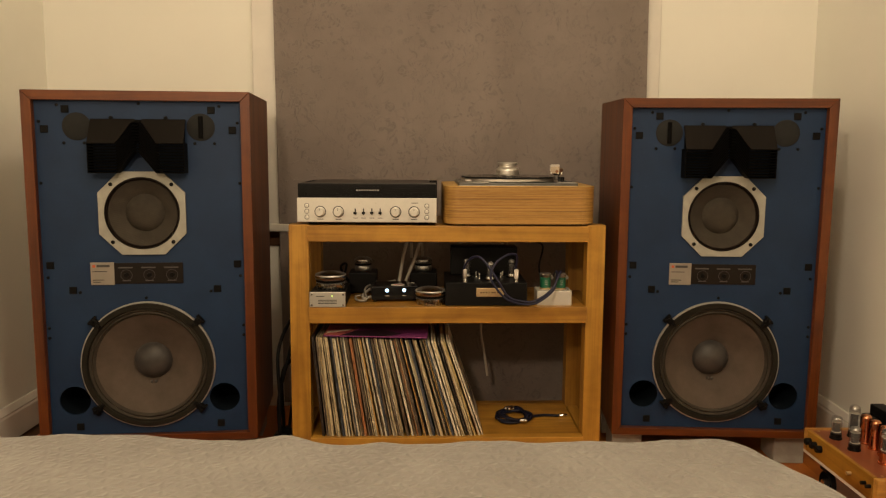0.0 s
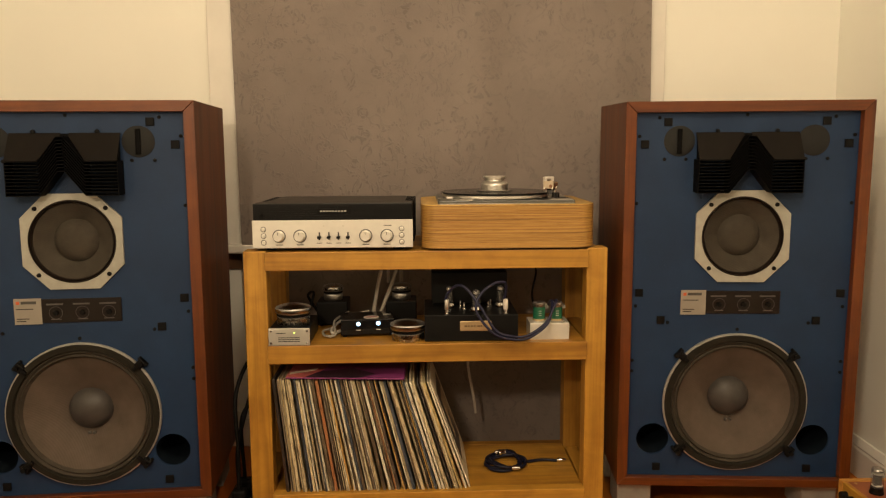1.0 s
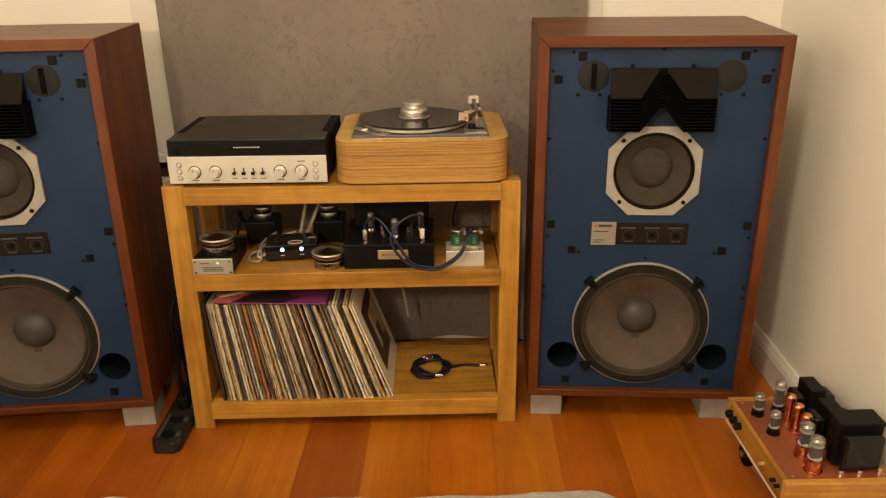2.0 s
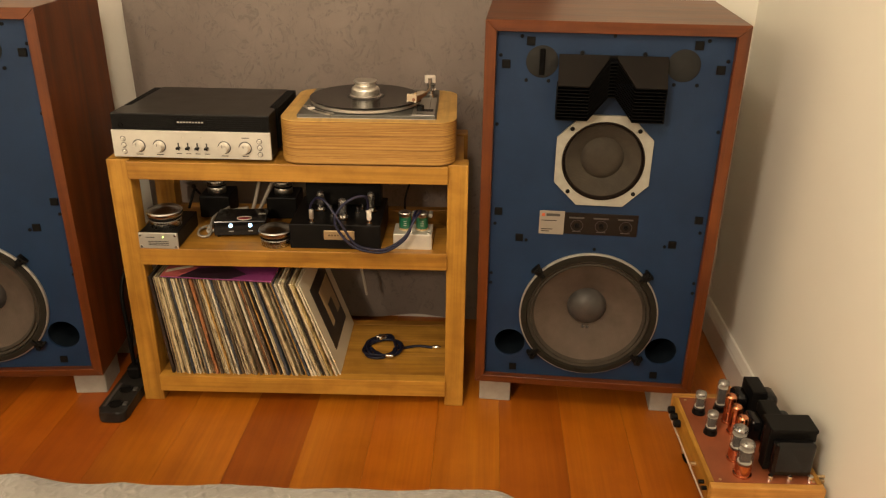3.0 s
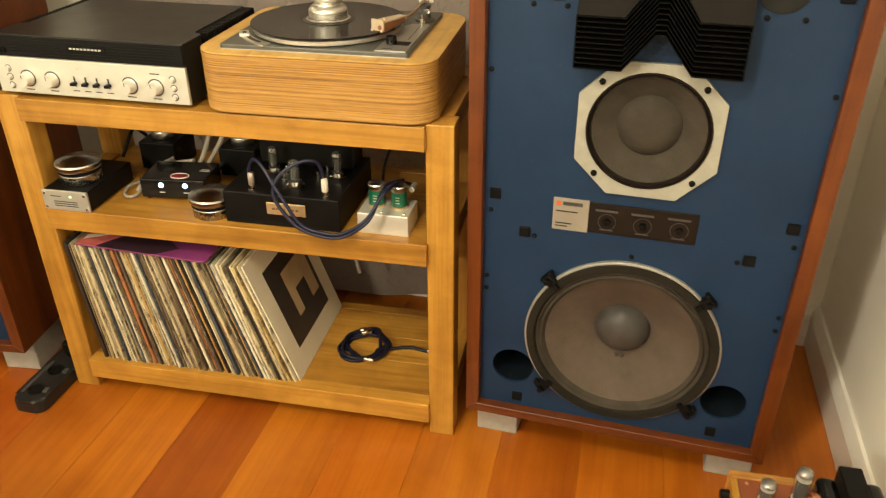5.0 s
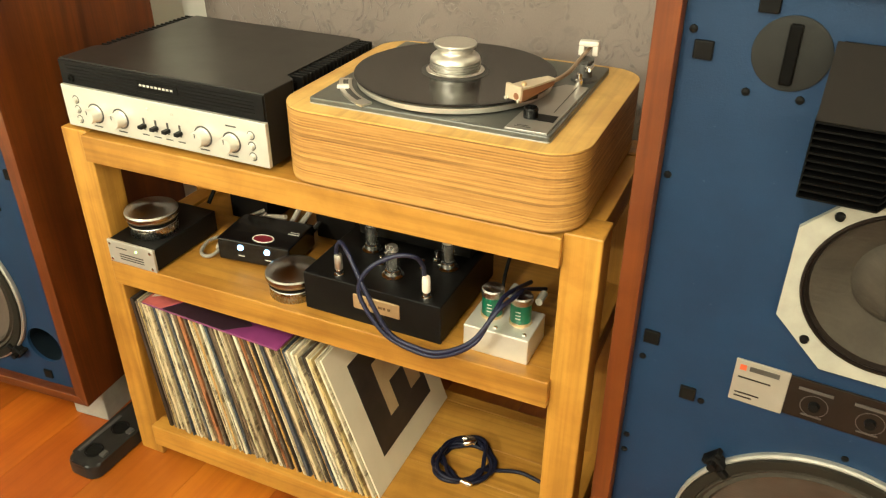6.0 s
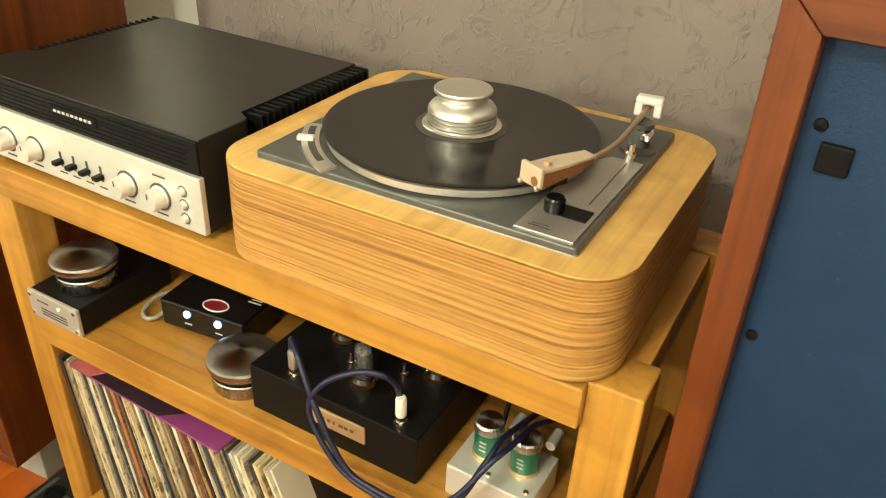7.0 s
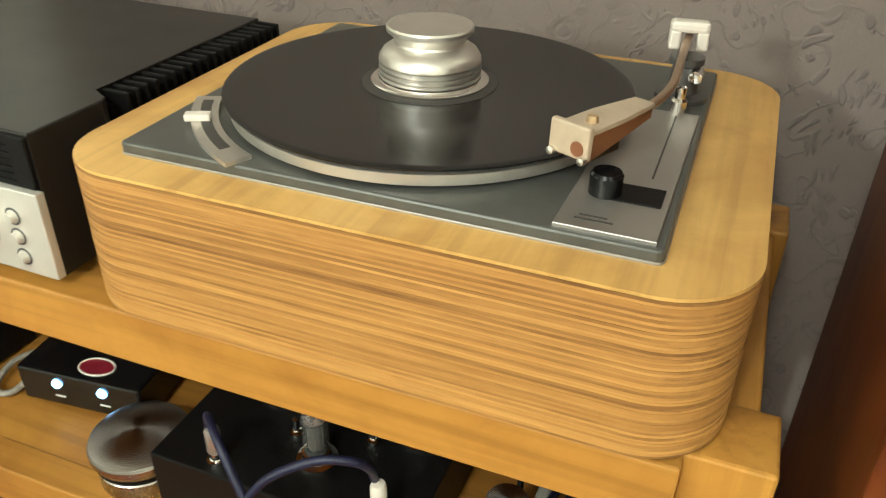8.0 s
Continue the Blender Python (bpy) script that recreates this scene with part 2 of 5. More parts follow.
def sleeve_card():
    """Printed card: each sleeve takes a colour of its own."""
    m, nt, b = mat("printed_record_sleeve_card")
    info = node(nt, "ShaderNodeObjectInfo")
    r = node(nt, "ShaderNodeValToRGB")
    r.color_ramp.interpolation = "CONSTANT"
    hues = [(0.62, 0.53, 0.33), (0.03, 0.025, 0.02), (0.66, 0.60, 0.44), (0.12, 0.085, 0.05), (0.58, 0.49, 0.30), (0.50, 0.38, 0.16),
            (0.40, 0.33, 0.20), (0.62, 0.52, 0.32), (0.05, 0.065, 0.09), (0.70, 0.65, 0.50), (0.55, 0.46, 0.28), (0.36, 0.15, 0.06),
            (0.07, 0.05, 0.035), (0.64, 0.57, 0.39), (0.17, 0.13, 0.09), (0.52, 0.42, 0.24), (0.30, 0.25, 0.17), (0.50, 0.30, 0.09), (0.24, 0.20, 0.14)]
    while len(r.color_ramp.elements) < len(hues):
        r.color_ramp.elements.new(0.5)
    for i, (e, c) in enumerate(zip(r.color_ramp.elements, hues)):
        e.position, e.color = i / len(hues), (*c, 1)
    nt.links.new(info.outputs["Random"], r.inputs[0])
    title = noise_tex(nt, coords(nt, (220, 4, 26)), 1.0, 4, 0.75)
    worn = noise_tex(nt, coords(nt, (160, 9, 30)), 1.0, 5, 0.7)
    col = mix(nt, r.outputs[0], ramp(nt, title, [(0.42, (0.16, 0.12, 0.09)), (0.49, (1, 1, 1))]), 0.75, "MULTIPLY")
    worn_f = ramp(nt, worn, [(0.58, (0, 0, 0)), (0.68, (0.45, 0.45, 0.45))])
    col = mix(nt, col, (0.66, 0.60, 0.48), worn_f)
    nt.links.new(col, b.inputs["Base Color"])
    b.inputs["Roughness"].default_value = 0.5
    return m


def speaker_paint():
    m, nt, b = mat("blue_textured_baffle_paint")
    vec = coords(nt, shuffle=False)
    n = noise_tex(nt, vec, 7.0, 5, 0.6)
    grit = noise_tex(nt, vec, 420.0, 3, 0.6)
    col = ramp(nt, n, [(0.3, (0.0042, 0.0205, 0.060)), (0.7, (0.0068, 0.0290, 0.080))])
    dust = ramp(nt, noise_tex(nt, vec, 95.0, 4, 0.75), [(0.66, (0, 0, 0)), (0.74, (0.25, 0.25, 0.25))])
    col = mix(nt, col, (0.10, 0.14, 0.2), dust)
    nt.links.new(col, b.inputs["Base Color"])
    b.inputs["Roughness"].default_value = 0.58
    b.inputs["Specular IOR Level"].default_value = 0.38
    bump(nt, b, grit, 0.35, 0.0012)
    return m


def cone_paper(name, a, c):
    m, nt, b = mat(name)
    vec = coords(nt, shuffle=False)
    n = noise_tex(nt, vec, 16.0, 6, 0.65)
    col = ramp(nt, n, [(0.3, a), (0.7, c)])
    nt.links.new(col, b.inputs["Base Color"])
    b.inputs["Roughness"].default_value = 0.8
    b.inputs["Specular IOR Level"].default_value = 0.2
    w = node(nt, "ShaderNodeTexWave", wave_type="RINGS", rings_direction="Y")
    w.inputs["Scale"].default_value = 55.0
    w.inputs["Distortion"].default_value = 0.5
    nt.links.new(vec, w.inputs["Vector"])
    bump(nt, b, w.outputs[1], 0.15, 0.001)
    return m


WALL = wall_paint()
# unseen rear wall and ceiling: colours invented, kept dark to lower the bounced fill
WALL_REAR = plain("rear_wall_dimmed_for_bounce", (0.20, 0.165, 0.13), 0.7, vary=0.06, scale=3)
CEILING = plain("ceiling_dimmed_for_bounce", (0.50, 0.47, 0.42), 0.75, vary=0.04, scale=3)
TRIM = plain("white_gloss_trim_paint", (0.78, 0.75, 0.68), 0.35, vary=0.04, scale=9)
CURTAIN = curtain_cloth()
BED = bed_cloth()
FLOOR = floor_board("varnished_hardwood_floorboard", (0.98, 0.92, 0.55))
FLOOR_DARK = floor_board("dark_varnished_hardwood_floorboard", (0.68, 0.54, 0.28))
FLOOR_RED = floor_board("red_brown_varnished_hardwood_floorboard", (0.86, 0.68, 0.35))
FLOOR_PALE = floor_board("pale_varnished_hardwood_floorboard", (1.03, 1.10, 0.72))
GAP = plain("dark_subfloor_and_sill_shade", (0.09, 0.036, 0.011), 0.8)
OAK = {a: wood("honey_oak_grain_" + a, a, (0.60, 0.325, 0.050), (0.51, 0.258, 0.035), (0.31, 0.143, 0.015), (0.36, 0.55), knots=1.0, spread=0.2, pore=0.46, stretch=0.022) for a in "XYZ"}
WALNUT = {a: wood("oiled_walnut_veneer_" + a, a, (0.190, 0.050, 0.0048), (0.138, 0.0335, 0.0033), (0.060, 0.0135, 0.0019), (0.33, 0.5), spread=0.08, pore=0.6) for a in "XYZ"}
PLY_LIGHT = wood("birch_ply_light_layer", "X", (0.60, 0.350, 0.092), (0.54, 0.300, 0.074), (0.43, 0.222, 0.048), (0.4, 0.55), spread=0.2)
PLY_DARK = wood("birch_ply_glue_layer", "X", (0.50, 0.280, 0.074), (0.42, 0.222, 0.054), (0.20, 0.095, 0.024), (0.45, 0.6), fine=160.0, spread=0.22, pore=0.6, stretch=0.10)
BEECH = wood("oiled_beech_face", "Y", (0.70, 0.450, 0.130), (0.64, 0.400, 0.108), (0.53, 0.305, 0.074), (0.38, 0.5), spread=0.02, pore=0.4)
ZEBRA = wood("striped_chassis_wood", "X", (0.74, 0.40, 0.09), (0.64, 0.32, 0.07), (0.30, 0.13, 0.03), (0.35, 0.5), spread=0.1, pore=0.6)
BLUE = speaker_paint()
BLUE_IN = plain("dark_port_tube", (0.004, 0.007, 0.011), 0.75, spec=0.1)
CONE = cone_paper("brown_grey_cone_paper", (0.076, 0.058, 0.045), (0.106, 0.083, 0.066))
CONE_DARK = cone_paper("dark_doped_cone_paper", (0.036, 0.030, 0.023), (0.060, 0.050, 0.038))
CAP = plain("grey_dust_cap", (0.056, 0.051, 0.047), 0.45, vary=0.2, spec=0.3)
RUBBER = plain("black_rubber", (0.0055, 0.005, 0.0047), 0.6, relief=0.0006, spec=0.12)
CASTING = plain("cream_cast_frame", (0.34, 0.33, 0.28), 0.5, vary=0.1, scale=40)
ALU = plain("satin_aluminium", (0.72, 0.69, 0.63), 0.3, 1.0, 0.05)
ALU_FACE = plain("champagne_faceplate", (0.72, 0.695, 0.63), 0.42, 0.55, 0.03, 60)
PANEL = plain("brushed_silver_panel", (0.52, 0.50, 0.45), 0.4, 0.55, 0.05, 60)
TURNED = brushed("turned_steel", (0.38, 0.365, 0.34), 0.33)
FRAME_SILVER = plain("dull_cast_silver", (0.46, 0.44, 0.40), 0.45, 0.6, 0.08)
GASKET = plain("olive_black_gasket", (0.017, 0.0145, 0.0105), 0.75, vary=0.2, relief=0.0006, spec=0.15)
CHROME = plain("bright_chrome", (0.85, 0.83, 0.8), 0.1, 1.0, 0.03)
BLACK = plain("black_crackle_paint", (0.0055, 0.0052, 0.005), 0.45, relief=0.0005, spec=0.16)
BLACK_SATIN = plain("black_satin_lid", (0.016, 0.0145, 0.013), 0.34, vary=0.15, scale=14, spec=0.35)
BLACK_GLOSS = plain("black_gloss_acrylic", (0.006, 0.006, 0.0065), 0.16, coat=0.1, spec=0.35)
HORN = plain("black_lens_metal", (0.003, 0.0028, 0.0027), 0.6, spec=0.06)
HORN_TOP = plain("dark_bronze_lens_cover", (0.010, 0.008, 0.0065), 0.65, spec=0.1)
TWEETER = plain("dark_grey_tweeter_plate", (0.021, 0.021, 0.02), 0.65, spec=0.12)
WHITE = plain("white_plate", (0.72, 0.66, 0.58), 0.45, vary=0.05)
HEADSHELL = plain("warm_ivory_headshell_enamel", (0.45, 0.36, 0.255), 0.4, vary=0.12, scale=60)
HEADSHELL_SIDE = plain("brown_headshell_enamel", (0.19, 0.075, 0.03), 0.4, vary=0.15)
BADGE = plain("off_white_badge", (0.27, 0.24, 0.20), 0.5, vary=0.06)
PRINT = plain("dark_print", (0.05, 0.045, 0.04), 0.55)
DIM_PRINT = plain("dim_silver_print", (0.52, 0.50, 0.45), 0.5)
PALE_PRINT = plain("pale_print", (0.66, 0.63, 0.55), 0.5)
ORANGE = plain("orange_red_emblem", (0.55, 0.10, 0.03), 0.5)
BROWN_PLATE = plain("brown_black_control_plate", (0.013, 0.0085, 0.0065), 0.45, spec=0.2)
GREY_DECK = plain("grey_hammered_deck_enamel", (0.098, 0.099, 0.090), 0.36, 0.3, 0.12, 60, 0.0003)
SILVER_PLATE = plain("brushed_silver_plate", (0.42, 0.40, 0.37), 0.38, 0.8, 0.06)
SILVER_MATTE = plain("bead_blasted_aluminium", (0.66, 0.63, 0.58), 0.38, 0.9, 0.04, 80)
VINYL = vinyl()
BRASS = plain("aged_brass", (0.55, 0.40, 0.22), 0.40, 0.65, 0.12)
BRASS_DARK = plain("dark_engraved_brass", (0.20, 0.125, 0.055), 0.45, 0.6, 0.12)
ARM_METAL = plain("tan_anodised_arm", (0.40, 0.29, 0.19), 0.35, 0.7, 0.06)
COPPER = plain("polished_copper", (0.72, 0.30, 0.15), 0.24, 1.0, 0.08)
COPPER_PLATE = plain("red_brown_chassis_plate", (0.26, 0.075, 0.03), 0.38, 0.1, 0.2, 12)
GREEN = plain("green_capacitor_wrap", (0.01, 0.11, 0.055), 0.3, coat=0.3)
BLUE_CABLE = plain("dark_blue_braided_cable", (0.0075, 0.009, 0.036), 0.5, relief=0.0004, scale=200)
BRAID = plain("grey_braid", (0.30, 0.275, 0.23), 0.5, vary=0.3, scale=260)
COIL_CABLE = plain("blue_black_cable", (0.008, 0.009, 0.024), 0.45, relief=0.0004, scale=200, spec=0.3)
GREY_CABLE = plain("grey_cable", (0.48, 0.44, 0.38), 0.5)
CONCRETE = plain("grey_foam_block", (0.36, 0.34, 0.30), 0.85, vary=0.12, relief=0.001)
TUBE_GLASS = glass("clear_tube_glass", (0.22, 0.21, 0.20), 0.03)
GETTER = plain("silver_getter", (0.50, 0.48, 0.45), 0.28, 0.85)
GREY_METAL = plain("grey_tube_plates", (0.10, 0.095, 0.09), 0.45, 0.4)
LED_BLUE = glow("blue_white_indicator", (0.42, 0.70, 1.0), 3.5)
LED_GREEN = glow("green_indicator", (0.5, 0.9, 0.15), 3.0)
RED = plain("red_oval_emblem", (0.20, 0.012, 0.025), 0.35)
SLEEVE = sleeve_card()
PURPLE = plain("purple_sleeve", (0.17, 0.03, 0.125), 0.42, vary=0.35, scale=8)
PINK = plain("faded_pink_print", (0.42, 0.10, 0.09), 0.45, vary=0.35, scale=16)
PURPLE_DARK = plain("dark_plum_picture", (0.03, 0.014, 0.022), 0.4, vary=0.5, scale=20)
WHITE_CARD = plain("off_white_sleeve_card", (0.66, 0.60, 0.47), 0.5, vary=0.05, scale=12)
PHOTO_DARK = plain("dark_cover_print", (0.03, 0.022, 0.018), 0.4, vary=0.5, scale=18)
PHOTO_TAN = plain("tan_cover_print", (0.42, 0.31, 0.17), 0.45, vary=0.2, scale=9)


# ---- building helpers ----
def part(name, bm, material, parent, label="", smooth=0.0):
    """Links a bmesh as one mesh object under a thing or a part. smooth: shade smooth below this angle."""
    me = bpy.data.meshes.new(name)
    bmesh.ops.recalc_face_normals(bm, faces=bm.faces)
    if smooth:
        for f in bm.faces:
            f.smooth = True
        for e in bm.edges:
            e.smooth = len(e.link_faces) == 2 and e.calc_face_angle(0) < radians(smooth)
    bm.to_mesh(me)
    bm.free()
    me.materials.append(material)
    ob = new(name, me)
    if parent:
        ob.parent = parent
    if label:
        tagged(ob, label)
    return ob


def thing(name, m, label, category, group="", kind=""):
    ob = new(name)
    ob.empty_display_size = 0.05
    ob.matrix_world = m
    return tagged(ob, label, category, group, kind)


def add_box(bm, x0, x1, y0, y1, z0, z1, bevel=0.0, segments=2):
    vs = [bm.verts.new((x, y, z)) for x in (x0, x1) for y in (y0, y1) for z in (z0, z1)]
    quads = ((0, 1, 3, 2), (4, 6, 7, 5), (0, 4, 5, 1), (2, 3, 7, 6), (0, 2, 6, 4), (1, 5, 7, 3))
    fs = [bm.faces.new([vs[i] for i in q]) for q in quads]
    if bevel:
        es = list({e for f in fs for e in f.edges})
        bmesh.ops.bevel(bm, geom=es, offset=bevel, segments=segments, affect="EDGES", profile=0.5)


def box(x0, x1, y0, y1, z0, z1, bevel=0.0, segments=2):
    bm = bmesh.new()
    add_box(bm, x0, x1, y0, y1, z0, z1, bevel, segments)
    return bm


def add_lathe(bm, profile, n=48, at=(0, 0, 0), axis="Z"):
    """Turns (radius, height) pairs about an axis; Y turns towards the front (-y)."""
    rings = []
    for r, h in profile:
        ring = []
        for i in range(1 if r < 1e-6 else n):
            a = 2 * math.pi * i / n
            x, y = r * math.cos(a), r * math.sin(a)
            p = {"Z": (x, y, h), "Y": (x, -h, y), "X": (h, x, y)}[axis]
            ring.append(bm.verts.new(Vector(p) + Vector(at)))
        rings.append(ring)
    for a, b in zip(rings, rings[1:]):
        for i in range(n):
            j = (i + 1) % n
            if len(a) == 1 and len(b) == 1:
                continue
            if len(a) == 1:
                bm.faces.new((a[0], b[j], b[i]))
            elif len(b) == 1:
                bm.faces.new((a[i], a[j], b[0]))
            else:
                bm.faces.new((a[i], a[j], b[j], b[i]))


def lathe(profile, n=48, at=(0, 0, 0), axis="Z"):
    bm = bmesh.new()
    add_lathe(bm, profile, n, at, axis)
    return bm


def smooth_path(points, steps=10):
    """A smooth run of points through the given ones."""
    ps = [Vector(p) for p in points]
    ps = [ps[0] * 2 - ps[1]] + ps + [ps[-1] * 2 - ps[-2]]
    out = []
    for a, b, c, d in zip(ps, ps[1:], ps[2:], ps[3:]):
        for k in range(steps):
            t = k / steps
            out.append(0.5 * ((2 * b) + (c - a) * t + (2 * a - 5 * b + 4 * c - d) * t * t + (3 * b - a - 3 * c + d) * t ** 3))
    return out + [ps[-2]]


def add_tube(bm, points, r, n=8, steps=10):
    ps = smooth_path(points, steps) if steps else [Vector(p) for p in points]
    up = Vector((0.13, 0.21, 1)).normalized()
    rings = []
    for i, p in enumerate(ps):
        d = (ps[min(i + 1, len(ps) - 1)] - ps[max(i - 1, 0)]).normalized()
        side = d.cross(up)
        side = side.normalized() if side.length > 1e-4 else d.orthogonal().normalized()
        up = side.cross(d).normalized()
        rings.append([bm.verts.new(p + r * (math.cos(a) * side + math.sin(a) * up)) for a in (2 * math.pi * k / n for k in range(n))])
    for a, b in zip(rings, rings[1:]):
        for k in range(n):
            bm.faces.new((a[k], a[(k + 1) % n], b[(k + 1) % n], b[k]))
    bm.faces.new(rings[0])
    bm.faces.new(list(reversed(rings[-1])))


def tube(points, r, n=8, steps=10):
    bm = bmesh.new()
    add_tube(bm, points, r, n, steps)
    return bm


def rounded_outline(x0, x1, y0, y1, r, n=8):
    pts = []
    for cx, cy, a0 in ((x1 - r, y0 + r, -90), (x1 - r, y1 - r, 0), (x0 + r, y1 - r, 90), (x0 + r, y0 + r, 180)):
        pts += [(cx + r * math.cos(radians(a0 + 90 * k / n)), cy + r * math.sin(radians(a0 + 90 * k / n))) for k in range(n + 1)]
    return pts


def slab(outline, z0, z1, bevel=0.0):
    bm = bmesh.new()
    low = [bm.verts.new((x, y, z0)) for x, y in outline]
    high = [bm.verts.new((x, y, z1)) for x, y in outline]
    bm.faces.new(list(reversed(low)))
    top = bm.faces.new(high)
    n = len(outline)
    for i in range(n):
        j = (i + 1) % n
        bm.faces.new((low[i], low[j], high[j], high[i]))
    if bevel:
        bmesh.ops.bevel(bm, geom=list(top.edges), offset=bevel, segments=2, affect="EDGES", profile=0.5)
    return bm


def pierced(outer, holes, y0, y1):
    """A board in the xz plane, from y0 (front) to y1, with holes right through it."""
    bm = bmesh.new()
    loops = []
    for loop in (outer, *holes):
        vs = [bm.verts.new((x, y0, z)) for x, z in loop]
        loops.append([bm.edges.new((vs[i], vs[(i + 1) % len(vs)])) for i in range(len(vs))])
    edges = [e for loop in loops for e in loop]
    bmesh.ops.triangle_fill(bm, use_beauty=True, edges=edges, normal=(0, -1, 0))
    faces = list(bm.faces)
    out = bmesh.ops.extrude_face_region(bm, geom=faces)
    bmesh.ops.translate(bm, verts=[v for v in out["geom"] if isinstance(v, bmesh.types.BMVert)], vec=(0, y1 - y0, 0))
    return bm


def circle(cx, cz, r, n=40):
    return [(cx + r * math.cos(2 * math.pi * i / n), cz + r * math.sin(2 * math.pi * i / n)) for i in range(n)]


def prism(outline, y0, y1):
    """A plate in the xz plane, from y0 (front) to y1."""
    bm = bmesh.new()
    a = [bm.verts.new((x, y0, z)) for x, z in outline]
    b = [bm.verts.new((x, y1, z)) for x, z in outline]
    bm.faces.new(a)
    bm.faces.new(list(reversed(b)))
    n = len(a)
    for i in range(n):
        bm.faces.new((a[i], b[i], b[(i + 1) % n], a[(i + 1) % n]))
    return bm


# ---- the room: its walls stand at a slight turn to the rack ----
ROOM = pose(1.372, 2.718, 0, 0, 0, -2.0)
LEFT, REAR, HIGH = -2.80, -4.1, 2.5


def structure(name, bm, material, label, category):
    ob = part(name, bm, material, None)
    ob.matrix_world = ROOM
    return tagged(ob, label, category, kind="structure")


structure("wall_north", box(LEFT - 0.12, 0.12, 0, 0.12, 0, HIGH), WALL, "plain cream painted wall behind the loudspeakers", "wall")
structure("wall_east", box(0, 0.12, REAR, 0, 0, HIGH), WALL, "plain cream painted side wall beside the tube amplifier", "wall")
structure("wall_west", box(LEFT - 0.12, LEFT, REAR, 0, 0, HIGH), WALL, "plain cream painted wall beside the loudspeaker", "wall")
# out-of-view wall and ceiling close the room; their dark tone limits bounced light
structure("wall_south", box(LEFT - 0.12, 0.12, REAR - 0.12, REAR, 0, HIGH), WALL_REAR, "unseen plain wall behind the bed, darkened to cut bounced light", "wall")
structure("ceiling", box(LEFT - 0.12, 0.12, REAR - 0.12, 0.12, HIGH, HIGH + 0.1), CEILING, "unseen plain ceiling, darkened to cut bounced light", "ceiling")


def skirting(length):
    """A moulded board along +x, its back on y = 0, its face towards -y."""
    bm = bmesh.new()
    section = ((0, 0), (-0.018, 0), (-0.018, 0.085), (-0.015, 0.092), (-0.017, 0.097), (-0.010, 0.112), (-0.007, 0.118), (0, 0.118))
    ends = [[bm.verts.new((x, y, z)) for y, z in section] for x in (0, length)]
    n = len(section)
    for i in range(n):
        bm.faces.new((ends[0][i], ends[0][(i + 1) % n], ends[1][(i + 1) % n], ends[1][i]))
    bm.faces.new(ends[0])
    bm.faces.new(list(reversed(ends[1])))
    return bm


for name, m, length in (("baseboard_north", pose(LEFT + 0.02, 0, 0), -LEFT - 0.04), ("baseboard_east", pose(0, -0.0, 0, 0, 0, -90), -REAR), ("baseboard_west", pose(LEFT, REAR, 0, 0, 0, 90), -REAR)):
    ob = part(name, skirting(length), TRIM, None)
    ob.matrix_world = ROOM @ m
    tagged(ob, "white gloss moulded skirting board along the wall", "skirting board", kind="structure")

# window trim that the curtain hangs over
structure("trim_left", box(-2.04, -1.94, -0.022, 0, 0.70, 2.2, 0.003), TRIM, "white painted window architrave beside the curtain", "trim")
structure("trim_right", box(-0.66, -0.565, -0.018, 0, 0.70, 2.2, 0.003), TRIM, "white painted window architrave beside the curtain", "trim")
structure("window_sill", box(-2.11, -0.55, -0.045, 0, 0.672, 0.70, 0.004), TRIM, "white painted window sill behind the curtain", "window sill")
# shade under the sill, drawn as a dark strip on the wall
structure("sill_recess", box(-2.08, -0.58, -0.006, 0, 0.615, 0.672), GAP, "dark strip standing in for the shade below the window sill", "trim")

# floor: boards run towards the back wall
floor = tagged(part("floor", box(LEFT - 0.1, 0.1, REAR - 0.1, 0.1, -0.06, -0.012), GAP, None), "orange-brown varnished wide hardwood floorboards", "floor", kind="structure")
floor.matrix_world = ROOM


def curtain():
    bm = bmesh.new()
    nx, nz = 150, 60
    grid = []
    for k in range(nz + 1):
        row = []
        f = k / nz
        z = 0.02 + 2.33 * f
        for i in range(nx + 1):
            u = i / nx
            left = -1.945 - 0.018 * f
            right = -0.620 + 0.005 * math.sin(5 * f)
            x = left + (right - left) * u
            flare = (1 - f) ** 1.5
            wave = 0.010 * math.sin(19 * u + 0.8 + 0.5 * f) + 0.005 * math.sin(37 * u + 1.7 + 0.6 * f) + 0.006 * math.sin(7 * u + 2.1) + 0.010 * flare * math.sin(9 * u + 2)
            y = -0.062 + wave + 0.004 * noise.noise((x * 6, z * 5, 0.3))
            row.append(bm.verts.new((x, y, z)))
        grid.append(row)
    for a, b in zip(grid, grid[1:]):
        for i in range(nx):
            bm.faces.new((a[i], a[i + 1], b[i + 1], b[i]))
    ob = part("curtain", bm, CURTAIN, None, smooth=60)
    ob.modifiers.new("cloth", "SOLIDIFY").thickness = 0.003
    ob.matrix_world = ROOM
    return tagged(ob, "taupe grey curtain with a darker trailing leaf pattern", "curtain")


curtain()


